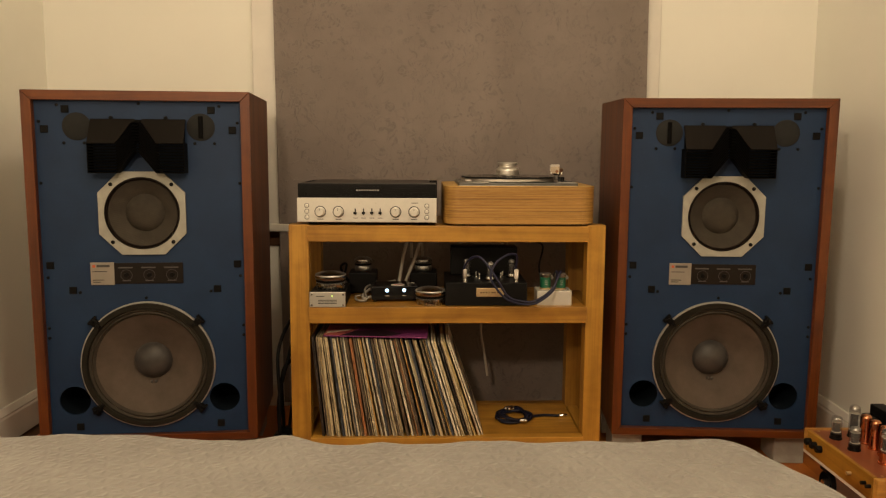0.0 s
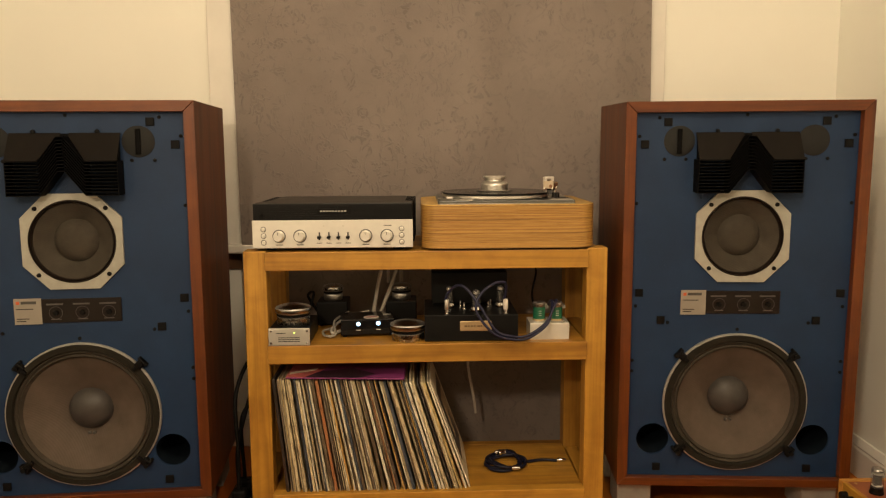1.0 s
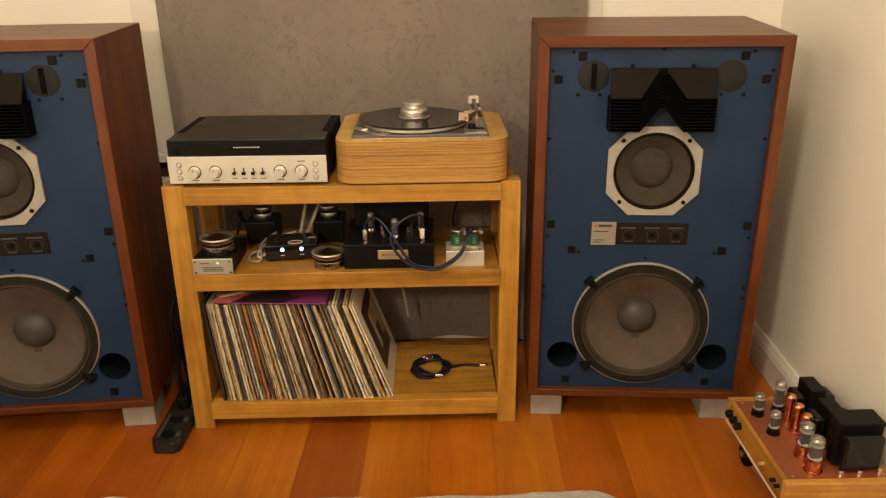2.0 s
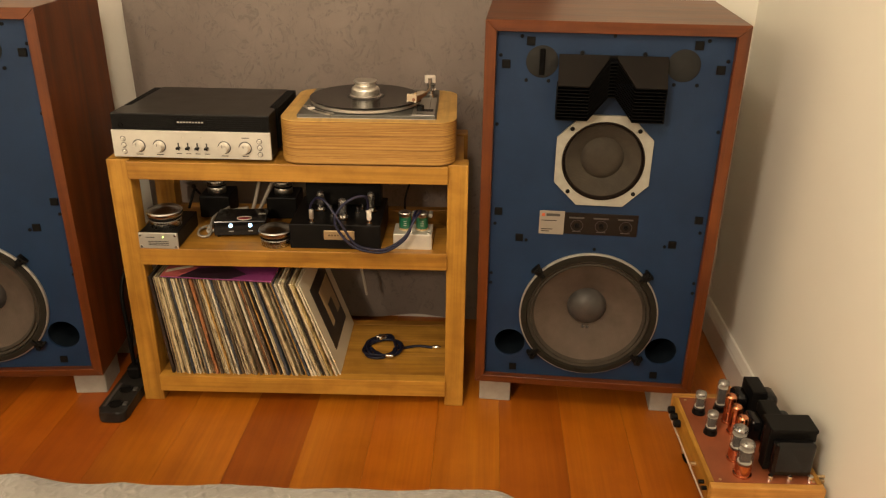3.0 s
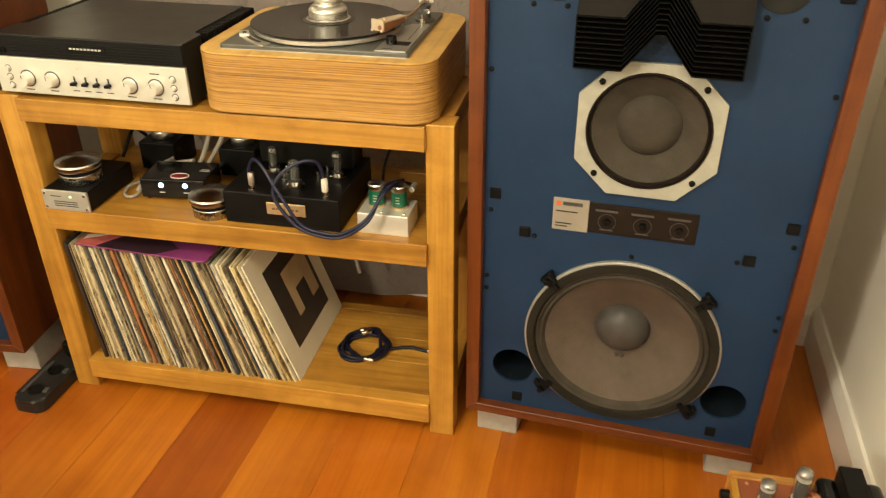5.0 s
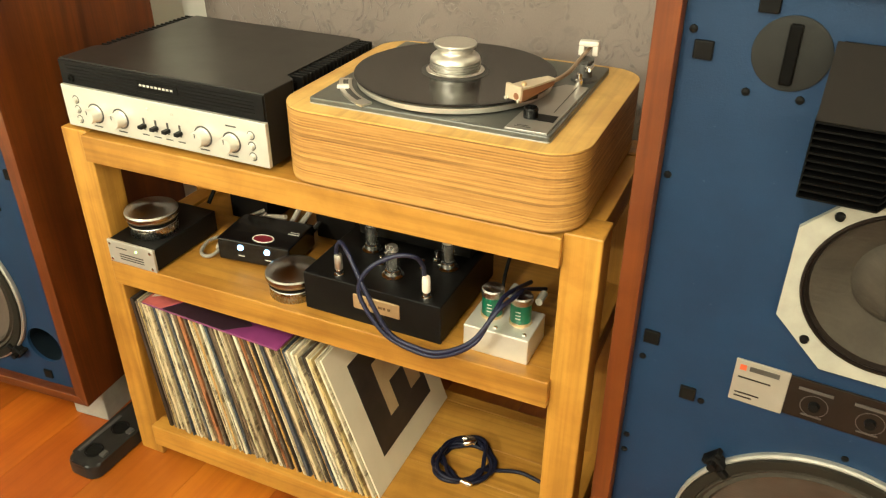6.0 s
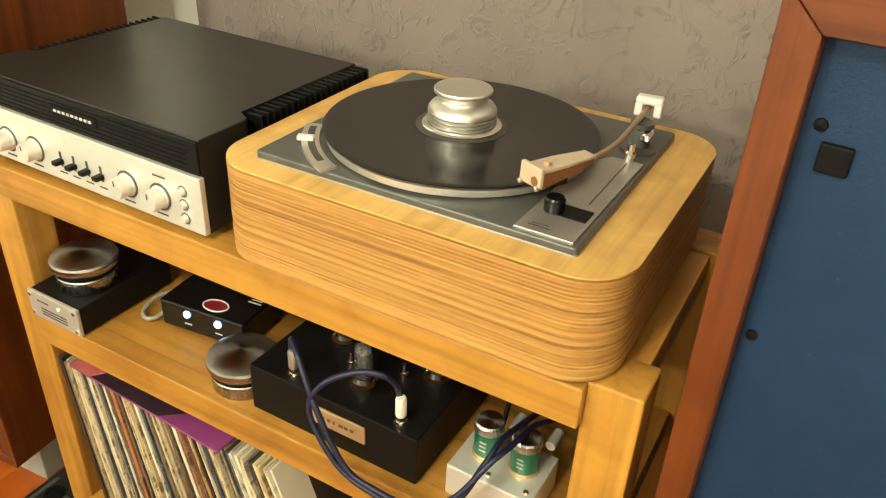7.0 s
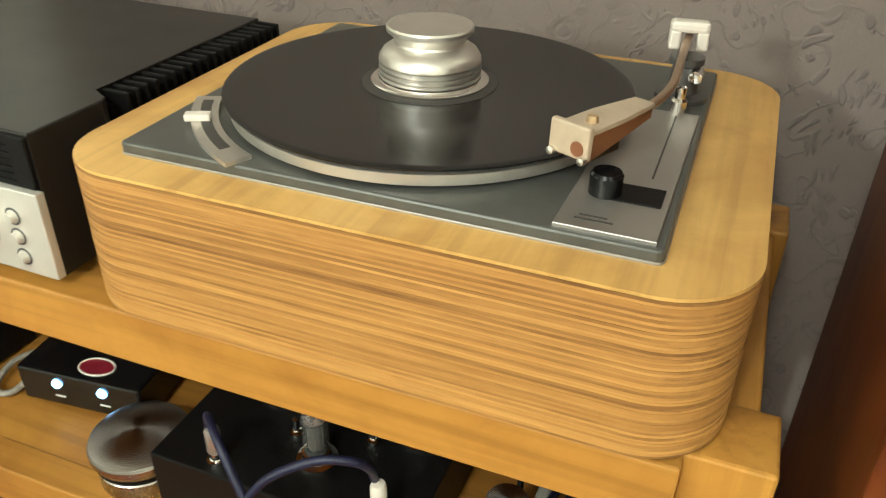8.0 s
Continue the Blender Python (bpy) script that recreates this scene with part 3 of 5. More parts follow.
# ---- bed ----
def bed():
    ob = thing("bed", pose(0, 0, 0), "bed with a rumpled grey-beige quilted bedspread", "bed")
    x0, x1, y0, y1, top, n = -1.30, 0.664, -1.05, 1.390, 0.390, 10
    outline = []
    for cx, cy, a0, r in ((x1, y0, -90, 0.10), (x1, y1, 0, 0.07), (x0, y1, 90, 0.10), (x0, y0, 180, 0.10)):
        sx, sy = (1 if cx == x1 else -1), (1 if cy == y1 else -1)
        outline += [(cx - sx * r + r * math.cos(radians(a0 + 90 * k / n)), cy - sy * r + r * math.sin(radians(a0 + 90 * k / n))) for k in range(n + 1)]
    dense = []
    for (ax, ay), (bx, by) in zip(outline, outline[1:] + outline[:1]):
        steps = max(1, int(math.hypot(bx - ax, by - ay) / 0.02))
        dense += [(ax + (bx - ax) * k / steps, ay + (by - ay) * k / steps) for k in range(steps)]
    # the spread pulls in at its foot corner and swells out along the side
    for i, (x, y) in enumerate(dense):
        swell = max(0.0, min(1.0, (1.34 - y) / 0.24))
        side = max(0.0, min(1.0, (x - 0.3) / 0.3))
        dense[i] = (x + side * (-0.034 + 0.072 * swell * swell * (3 - 2 * swell)), y)
    cx, cy = (x0 + x1) / 2, (y0 + y1) / 2
    rings = []
    levels = [(-0.030, 0.03), (-0.022, 0.12), (-0.016, 0.2), (-0.008, 0.28), (0, top - 0.05), (0.006, top - 0.026), (0.018, top - 0.010), (0.036, top - 0.002), (0.06, top)]
    levels += [(0.06 + 0.03 * k, top) for k in range(1, 31)]
    bm = bmesh.new()
    for inset, z in levels:
        ring = []
        for x, y in dense:
            d = Vector((cx - x, cy - y))
            gx = max(-1, min(1, (x - cx) / ((x1 - x0) / 2 - 0.0)))
            gy = max(-1, min(1, (y - cy) / ((y1 - y0) / 2 - 0.0)))
            reach = min(inset, 0.95)
            px, py = x - gx * reach * (abs(gx) > 0), y - gy * reach * ((y1 - y0) / (x1 - x0))
            if inset < 0:
                fold = 0.010 * math.sin(21 * (x + y)) + 0.008 * noise.noise((x * 7, y * 7, 2.0))
                px += gx * fold
                py += gy * fold
            w = min(1.0, max(0.0, (z - 0.2) / 0.1))
            fold = 0.009 * math.exp(-(((py - 1.16 - 0.55 * px) / 0.030) ** 2)) * max(0.0, min(1.0, (0.25 - px) / 0.3))
            lift = fold + 0.014 * noise.noise((px * 2.3, py * 2.0, 0.4)) + 0.009 * noise.noise((px * 6.5, py * 6.0, 3.1)) + 0.0035 * noise.noise((px * 19, py * 17, 5.0))
            ridge = 0.017 * math.exp(-(((px + 0.30 + 0.35 * (py - 1.3)) / 0.055) ** 2)) * math.exp(-(((py - 1.34) / 0.25) ** 2))
            slope = 0.030 * max(0.0, min(1.0, (-px - 0.1) / 1.0))
            ring.append(bm.verts.new((px, py, z + w * (lift + ridge + slope))))
        rings.append(ring)
    m = len(dense)
    for a, b in zip(rings, rings[1:]):
        for i in range(m):
            bm.faces.new((a[i], a[(i + 1) % m], b[(i + 1) % m], b[i]))
    bm.faces.new(rings[-1])
    part("bedspread", bm, BED, ob, smooth=180)
    part("bed_base", box(x0 + 0.06, x1 - 0.06, y0 + 0.06, y1 - 0.06, 0.0, 0.25, 0.01), PRINT, ob, "dark bed base below the bedspread")


bed()


# ---- rack ----
def rack():
    ob = thing("wooden_rack", pose(0, 0, 0), "solid honey oak open hi-fi rack with two shelves", "rack")
    front, back = 2.195, 2.540
    for x0, x1 in ((-0.452, -0.393), (0.447, 0.502)):
        for y0, y1 in ((front - 0.009, front + 0.047), (back - 0.056, back)):
            part("post", box(x0, x1, y0, y1, 0, 0.751, 0.0025), OAK["Z"], ob)
    for z0, z1 in ((0.7005, 0.749), (0.4525, 0.502), (0.040, 0.0925)):
        for y0, y1 in ((front - 0.022, front + 0.012), (back - 0.034, back - 0.004)):
            part("rail", box(-0.3945, 0.4485, y0, y1, z0, z1, 0.002), OAK["X"], ob)
        for x0, x1 in ((-0.444, -0.402), (0.452, 0.490)):
            part("side_rail", box(x0, x1, front + 0.047, back - 0.056, z0, z1 - 0.002, 0.002), OAK["Y"], ob)
        for y0, y1 in ((front + 0.0121, front + 0.1184), (front + 0.1186, front + 0.2124), (front + 0.2126, back - 0.0341)):
            part("shelf_board", box(-0.392, 0.446, y0, y1, z1 - 0.022, z1 - 0.001, 0.0004, 1), OAK["X"], ob)


rack()


# ---- loudspeakers ----
SPW, SPH, SPD = 0.622, 1.053, 0.43


def clamp(parent, x, z, angle):
    bm = bmesh.new()
    add_box(bm, -0.010, 0.010, -0.020, 0.0, -0.012, 0.012, 0.003)
    add_box(bm, -0.015, 0.015, -0.016, 0.0, 0.004, 0.012, 0.002)
    add_box(bm, -0.005, 0.005, -0.022, -0.006, -0.024, -0.010, 0.002)
    add_lathe(bm, [(0, 0.030), (0.006, 0.030), (0.006, 0.020)], 10, (0, 0, 0.004), "Y")
    ob = part("clamp", bm, RUBBER, parent, "black cast mounting clamp")
    ob.matrix_local = pose(x, 0, z) @ pose(0, 0, 0, 0, angle, 0)


def loudspeaker(m, slot_side, label):
    ob = thing("loudspeaker", m, label, "loudspeaker", "pair of studio loudspeakers")
    t, c, b0 = 0.028, SPW / 2, 0.020
    for name, args, grain in (("top_panel", ((0.0005, SPH), (SPW - 0.0005, SPH), (SPW - t, SPH - t + 0.0005), (t, SPH - t + 0.0005)), "X"),
                              ("bottom_panel", ((0.0005, 0.016), (SPW - 0.0005, 0.016), (SPW - 0.022, 0.0378), (0.022, 0.0378)), "X"),
                              ("side_panel", ((0, SPH - 0.0005), (t - 0.0005, SPH - t), (t - 0.0005, 0.0445), (0.0218, 0.038), (0, 0.0165)), "Z"),
                              ("side_panel", ((SPW, SPH - 0.0005), (SPW - t + 0.0005, SPH - t), (SPW - t + 0.0005, 0.0445), (SPW - 0.0218, 0.038), (SPW, 0.0165)), "Z")):
        bm = prism(args, 0, SPD)
        bmesh.ops.bevel(bm, geom=list(bm.edges), offset=0.0008, segments=1, affect="EDGES")
        part(name, bm, WALNUT[grain], ob)
    part("back_panel", box(t, SPW - t, SPD - 0.022, SPD - 0.004, 0.038, SPH - t), WALNUT["Z"], ob)
    wz, mz = 0.250, 0.703
    inner = [(t, 0.038), (SPW - t, 0.038), (SPW - t, SPH - t), (t, SPH - t)]
    baffle = part("baffle", pierced(inner, [circle(c, wz, 0.176, 56), circle(c, mz, 0.106, 44), circle(c - 0.214, 0.143, 0.044, 32), circle(c + 0.214, 0.143, 0.044, 32)], b0, b0 + 0.022), BLUE, ob, "blue textured baffle board")
    for s in (-1, 1):
        bm = lathe([(0.0445, -0.0), (0.0435, -0.012), (0.0435, -0.15), (0, -0.15)], 32, (c + s * 0.214, b0 + 0.001, 0.143), "Y")
        part("port", bm, BLUE_IN, ob, "round bass port opening", 50)
    # fixing holes and grille sockets
    for s in (-1, 1):
        for dx, z in ((0.200, 1.003 - 0.002), (0.258, 0.944), (0.262, 0.551), (0.203, 0.477), (0.202, 0.063)):
            part("grille_socket", box(c + s * dx - 0.0105, c + s * dx + 0.0105, b0 - 0.004, b0 + 0.002, z - 0.0105, z + 0.0105, 0.0015), RUBBER, baffle)
        for dx, z in ((0.222, 1.012), (0.272, 0.965), (0.275, 0.79), (0.27, 0.515), (0.184, 0.470), (0.275, 0.365), (0.275, 0.335), (0.207, 0.905), (0.152, 0.905)):
            part("screw", lathe([(0, 0.003), (0.0045, 0.002), (0.005, -0.001)], 8, (c + s * dx, b0, z), "Y"), RUBBER, baffle)
    for z in (1.018, 0.452):
        part("screw", lathe([(0, 0.003), (0.0045, 0.002), (0.005, -0.001)], 8, (c, b0, z), "Y"), RUBBER, baffle)
    # tweeters: one slot radiator, one blank disc
    for s in (-1, 1):
        disc = part("tweeter", lathe([(0.0395, -0.001), (0.0395, 0.002), (0.037, 0.003), (0, 0.003)], 40, (c + s * 0.170, b0, 0.952), "Y"), TWEETER, ob, "dark grey slot tweeter" if s == slot_side else "blank grey disc covering a tweeter hole", 30)
        if s == slot_side:
            part("slot", box(c + s * 0.170 - 0.0065, c + s * 0.170 + 0.0065, b0 - 0.008, b0 - 0.002, 0.952 - 0.032, 0.952 + 0.032, 0.002), HORN, disc)
    # slant-plate lens of the midrange horn
    lens = part("horn_lens", box(c - 0.125, c + 0.125, b0 - 0.010, b0 + 0.004, 0.905, 0.972, 0.002), HORN, ob, "black slant-plate acoustic lens")
    zs = 0.820
    for k in range(11):
        z = zs + 0.0083 * k
        line = [(-0.130, 0), (-0.054, 0), (-0.008, 0.060), (0.008, 0.060), (0.054, 0), (0.130, 0)]
        outline = [(c + x, z + h) for x, h in line] + [(c + x, z + h + 0.0022) for x, h in reversed(line)]
        part("plate", prism(outline, b0 - 0.052, b0 - 0.001), HORN, lens)
    for s in (-1, 1):
        bm = bmesh.new()
        pts = [(0.130, -0.052, 0.906), (0.056, -0.052, 0.906), (0.010, -0.015, 0.966), (0.010, -0.010, 0.974), (0.130, -0.010, 0.974)]
        a = [bm.verts.new((c + s * x, b0 + y, z)) for x, y, z in pts]
        d = [bm.verts.new((c + s * x, b0 + y + 0.003, z - 0.003)) for x, y, z in pts]
        bm.faces.new(a)
        bm.faces.new(list(reversed(d)))
        for i in range(5):
            bm.faces.new((a[i], a[(i + 1) % 5], d[(i + 1) % 5], d[i]))
        part("cover_plate", bm, HORN_TOP, lens, "dark bronze sloping cover plate")
        part("end_plate", box(c + s * 0.130 - 0.001, c + s * 0.130 + 0.001, b0 - 0.050, b0, 0.82, 0.905), HORN, lens)
        part("bolt", lathe([(0, 0.006), (0.005, 0.005), (0.006, 0)], 8, (c + s * 0.075, b0 - 0.006, 0.977), "Y"), RUBBER, lens)
    # ten-inch driver
    mid = thing_part("midrange_driver", ob)
    k, q = 0.121, 0.060
    octagon = [(c + x, mz + z) for x, z in ((-q, -k), (q, -k), (k, -q), (k, q), (q, k), (-q, k), (-k, q), (-k, -q))]
    part("frame", pierced(octagon, [circle(c, mz, 0.1055, 48)], b0 - 0.008, b0), CASTING, mid, "cream cast octagonal frame")
    part("surround", lathe([(0.1058, 0.007), (0.1045, 0.0095), (0.1025, 0.0095), (0.1015, 0.005), (0.0995, 0.007), (0.0975, 0.003), (0.096, 0.0)], 56, (c, b0, mz), "Y"), BROWN_PLATE, mid, "", 60)
    part("cone", lathe([(0.099, 0.002), (0.084, -0.008), (0.066, -0.020), (0.056, -0.027), (0.050, -0.030)], 56, (c, b0, mz), "Y"), CONE_DARK, mid, "dark brown doped paper cone", 50)
    part("dust_cap", lathe([(0.0555, -0.028), (0.050, -0.020), (0.036, -0.012), (0.018, -0.008), (0, -0.007)], 40, (c, b0, mz), "Y"), CONE_DARK, mid, "", 50)
    for x, z in ((-1, -1), (1, -1), (1, 1), (-1, 1)):
        part("screw", lathe([(0, 0.013), (0.005, 0.012), (0.006, 0.007)], 10, (c + x * 0.084, b0, mz + z * 0.084), "Y"), RUBBER, mid)
    # fifteen-inch driver
    low = thing_part("woofer", ob)
    part("frame", lathe([(0.1915, -0.001), (0.192, 0.007), (0.190, 0.010), (0.186, 0.010), (0.184, 0.004), (0.178, 0.0)], 72, (c, b0, wz), "Y"), FRAME_SILVER, low, "silver cast frame ring", 35)
    part("gasket", lathe([(0.1885, 0.008), (0.1865, 0.014), (0.173, 0.014), (0.169, 0.006), (0.165, 0.001)], 72, (c, b0, wz), "Y"), GASKET, low, "", 40)
    part("surround", lathe([(0.171, 0.004), (0.167, 0.010), (0.161, 0.004), (0.157, 0.009), (0.152, 0.002), (0.148, -0.004)], 72, (c, b0, wz), "Y"), CONE_DARK, low, "", 60)
    part("cone", lathe([(0.151, 0.0), (0.135, -0.009), (0.11, -0.022), (0.085, -0.036), (0.068, -0.046), (0.052, -0.055)], 72, (c, b0, wz), "Y"), CONE, low, "brown-grey paper cone", 50)
    part("dust_cap", lathe([(0.0555, -0.054), (0.054, -0.046), (0.046, -0.034), (0.034, -0.024), (0.018, -0.018), (0, -0.016)], 48, (c, b0, wz), "Y"), CAP, low, "smooth grey domed dust cap", 60)
    bm = lathe([(0, 0.004), (0.004, 0.003), (0.005, 0)], 8, (c - 0.006, b0 + 0.045, wz - 0.066), "Y")
    add_lathe(bm, [(0, 0.004), (0.004, 0.003), (0.005, 0)], 8, (c + 0.006, b0 + 0.045, wz - 0.066), "Y")
    part("lead_eyelet", bm, GREY_METAL, low)
    for angle in (42, 138, 222, 318):
        a = radians(angle)
        clamp(low, c + 0.198 * math.cos(a), wz + 0.198 * math.sin(a), 90 - angle)
    for o in low.children:
        if o.name.startswith("clamp"):
            o.location.y = b0
    # maker's plate and level controls
    badge = part("badge", box(c - 0.152, c - 0.086, b0 - 0.003, b0, 0.492, 0.559, 0.001), BADGE, ob, "white maker's plate")
    part("emblem", box(c - 0.146, c - 0.138, b0 - 0.004, b0 - 0.002, 0.544, 0.552), ORANGE, badge)
    part("print_bar", box(c - 0.134, c - 0.098, b0 - 0.004, b0 - 0.002, 0.545, 0.552), PRINT, badge)
    for z, w in ((0.531, 0.04), (0.506, 0.03), (0.500, 0.022)):
        part("print_bar", box(c - 0.146, c - 0.146 + w, b0 - 0.0036, b0 - 0.002, z, z + 0.002), BROWN_PLATE, badge)
    plate = part("control_plate", box(c - 0.086, c + 0.107, b0 - 0.003, b0, 0.495, 0.557, 0.001), BROWN_PLATE, ob, "brown-black level control plate")
    for k in (-1, 0, 1):
        x = c + 0.012 + 0.064 * k
        part("print_bar", box(x - 0.022, x + 0.018, b0 - 0.0042, b0 - 0.002, 0.541, 0.545), GREY_METAL, plate)
        part("scale_ring", lathe([(0.016, 0.0035), (0.0165, 0.0042), (0.0155, 0.0042)], 24, (x, b0, 0.521), "Y"), GREY_METAL, plate)
        part("level_control", lathe([(0, 0.009), (0.006, 0.009), (0.007, 0.003)], 16, (x, b0, 0.521), "Y"), RUBBER, plate)
        part("print_bar", box(x - 0.012, x + 0.012, b0 - 0.0042, b0 - 0.002, 0.503, 0.505), GREY_METAL, plate)
    return ob


def thing_part(name, parent):
    """A part that only holds its own pieces together."""
    ob = new(name)
    ob.empty_display_size = 0.03
    ob.parent = parent
    return ob


SPEAKER_R = pose(0.5344, 2.1668, 0.088, 1.2, 0, -4.7) @ Matrix.Diagonal((0.989, 1, 0.9864, 1))
SPEAKER_L = pose(-1.1816, 2.109, 0.0834, 0, 0, 4.3) @ Matrix.Diagonal((1.016, 1, 1.0, 1))
loudspeaker(SPEAKER_R, -1, "large walnut studio loudspeaker with blue baffle, raised on grey blocks")
loudspeaker(SPEAKER_L, 1, "large walnut studio loudspeaker with blue baffle beside the rack")
for px, py, turn, high in ((0.5344, 2.1668, -4.7, 0.105), (-1.1816, 2.109, 4.3, 0.099)):
    for x in (0.012, SPW - 0.105):
        for y in (0.060, SPD - 0.14):
            ob = part("support_block", box(0, 0.093, 0, 0.12, 0, high, 0.003), CONCRETE, None)
            ob.matrix_world = pose(px, py, 0, 0, 0, turn) @ pose(x, y, 0)
            tagged(ob, "plain grey block under a loudspeaker corner", "block", "blocks under the loudspeakers")


# ---- on top of the rack: amplifier ----
def amplifier():
    ob = thing("stereo_amplifier", pose(-0.425, 2.189, 0.7500, 0, 0, -1.2), "vintage stereo amplifier, silver faceplate, black case, on the rack", "amplifier")
    w, h, split, d = 0.415, 0.124, 0.081, 0.315
    outline = [(0.002, 0.004), (w - 0.002, 0.004), (w - 0.002, 0.075), (w - 0.006, 0.083), (w - 0.024, 0.090), (w - 0.024, d), (0.024, d), (0.024, 0.090), (0.006, 0.083), (0.002, 0.075)]
    case = part("case", slab(outline, 0.008, h, 0.0015), BLACK_SATIN, ob, "black satin metal case")
    part("upper_front", box(0.003, w - 0.003, 0.0, 0.0038, split + 0.001, h - 0.002, 0.001), BLACK, ob, "black ventilated upper front strip")
    part("faceplate", box(0, w, -0.004, 0.0038, 0.009, split, 0.001), ALU_FACE, ob, "champagne silver faceplate")
    for k in range(6):
        part("vent_line", box(0.02, w - 0.02, -0.0012, 0.0005, split + 0.006 + 0.0055 * k, split + 0.0066 + 0.0055 * k), BLACK, case)
    for s in (0, 1):
        for k in range(20):
            y = 0.098 + 0.0111 * k
            x0, x1 = (w - 0.0245, w + 0.001) if s else (-0.001, 0.0245)
            part("heat_fin", box(x0, x1, y, y + 0.0042, 0.012, h - 0.002, 0.0008, 1), BLACK, ob)
        part("fin_base", box(w - 0.027 if s else 0.012, w - 0.012 if s else 0.027, 0.092, d, 0.012, h - 0.012), BLACK, ob)
    name_plate = part("name_plate", box(0.170, 0.252, -0.0016, 0.001, split + 0.016, split + 0.030, 0.0008), RUBBER, ob)
    for k in range(9):
        x = 0.176 + 0.0078 * k
        part("print_bar", box(x, x + 0.005, -0.0022, -0.001, split + 0.0215, split + 0.0248), DIM_PRINT, name_plate)
    knob = [(0.0145, 0.004), (0.0145, 0.006), (0.0128, 0.007), (0.0125, 0.021), (0.0115, 0.0228), (0, 0.0228)]
    for x in (0.069, 0.123, 0.293, 0.348):
        # dark ring that draws the shadow gap behind each knob
        part("knob_collar", lathe([(0.0172, 0.003), (0.0172, 0.0046), (0.012, 0.0047)], 32, (x, 0, 0.040), "Y"), GREY_METAL, ob)
        kn = part("control_knob", lathe(knob, 32, (x, 0, 0.040), "Y"), ALU_FACE, ob, "silver rotary knob", 35)
        part("pointer", box(x - 0.0006, x + 0.0006, -0.0236, -0.0225, 0.044, 0.051), PRINT, kn)
        part("print_bar", box(x - 0.009, x + 0.009, -0.0046, -0.0035, 0.0165, 0.0185), PRINT, ob)
    for k in range(4):
        x = 0.173 + 0.0247 * k
        part("lever_switch", box(x - 0.0045, x + 0.0045, -0.016, -0.003, 0.034, 0.040, 0.001), BLACK, ob)
        part("switch_slot", box(x - 0.0018, x + 0.0018, -0.0048, -0.0035, 0.030, 0.050), PRINT, ob)
        part("print_bar", box(x - 0.007, x + 0.007, -0.0046, -0.0035, 0.0205, 0.0222), PRINT, ob)
    for x in (0.185, 0.235):
        part("indicator_window", lathe([(0, 0.0052), (0.0022, 0.0052), (0.0024, 0.003)], 12, (x, 0, 0.066), "Y"), PALE_PRINT, ob)
    for x in (0.029, 0.386):
        for z in (0.0235, 0.041, 0.058):
            # the same drawn shadow ring, round each push button
            part("button_collar", lathe([(0.0072, 0.003), (0.0072, 0.0044), (0.005, 0.0045)], 20, (x, 0, z), "Y"), GREY_METAL, ob)
            part("push_button", lathe([(0.0056, 0.003), (0.0056, 0.0048), (0.0044, 0.005), (0.0042, 0.0095), (0, 0.0098)], 20, (x, 0, z), "Y"), ALU_FACE, ob, "", 35)
    part("print_bar", box(0.340, 0.360, -0.0046, -0.0035, 0.0655, 0.0675), PRINT, ob)
    part("headphone_jack", lathe([(0, 0.001), (0.004, 0.001), (0.0042, 0.004), (0.0062, 0.004), (0.0064, 0)], 16, (0.026, 0, split + 0.012), "Y"), RUBBER, ob)
    for x in (0.04, w - 0.04):
        for y in (0.04, d - 0.04):
            part("foot", lathe([(0, 0), (0.014, 0), (0.014, 0.009), (0, 0.009)], 16, (x, y, 0)), RUBBER, ob)


amplifier()


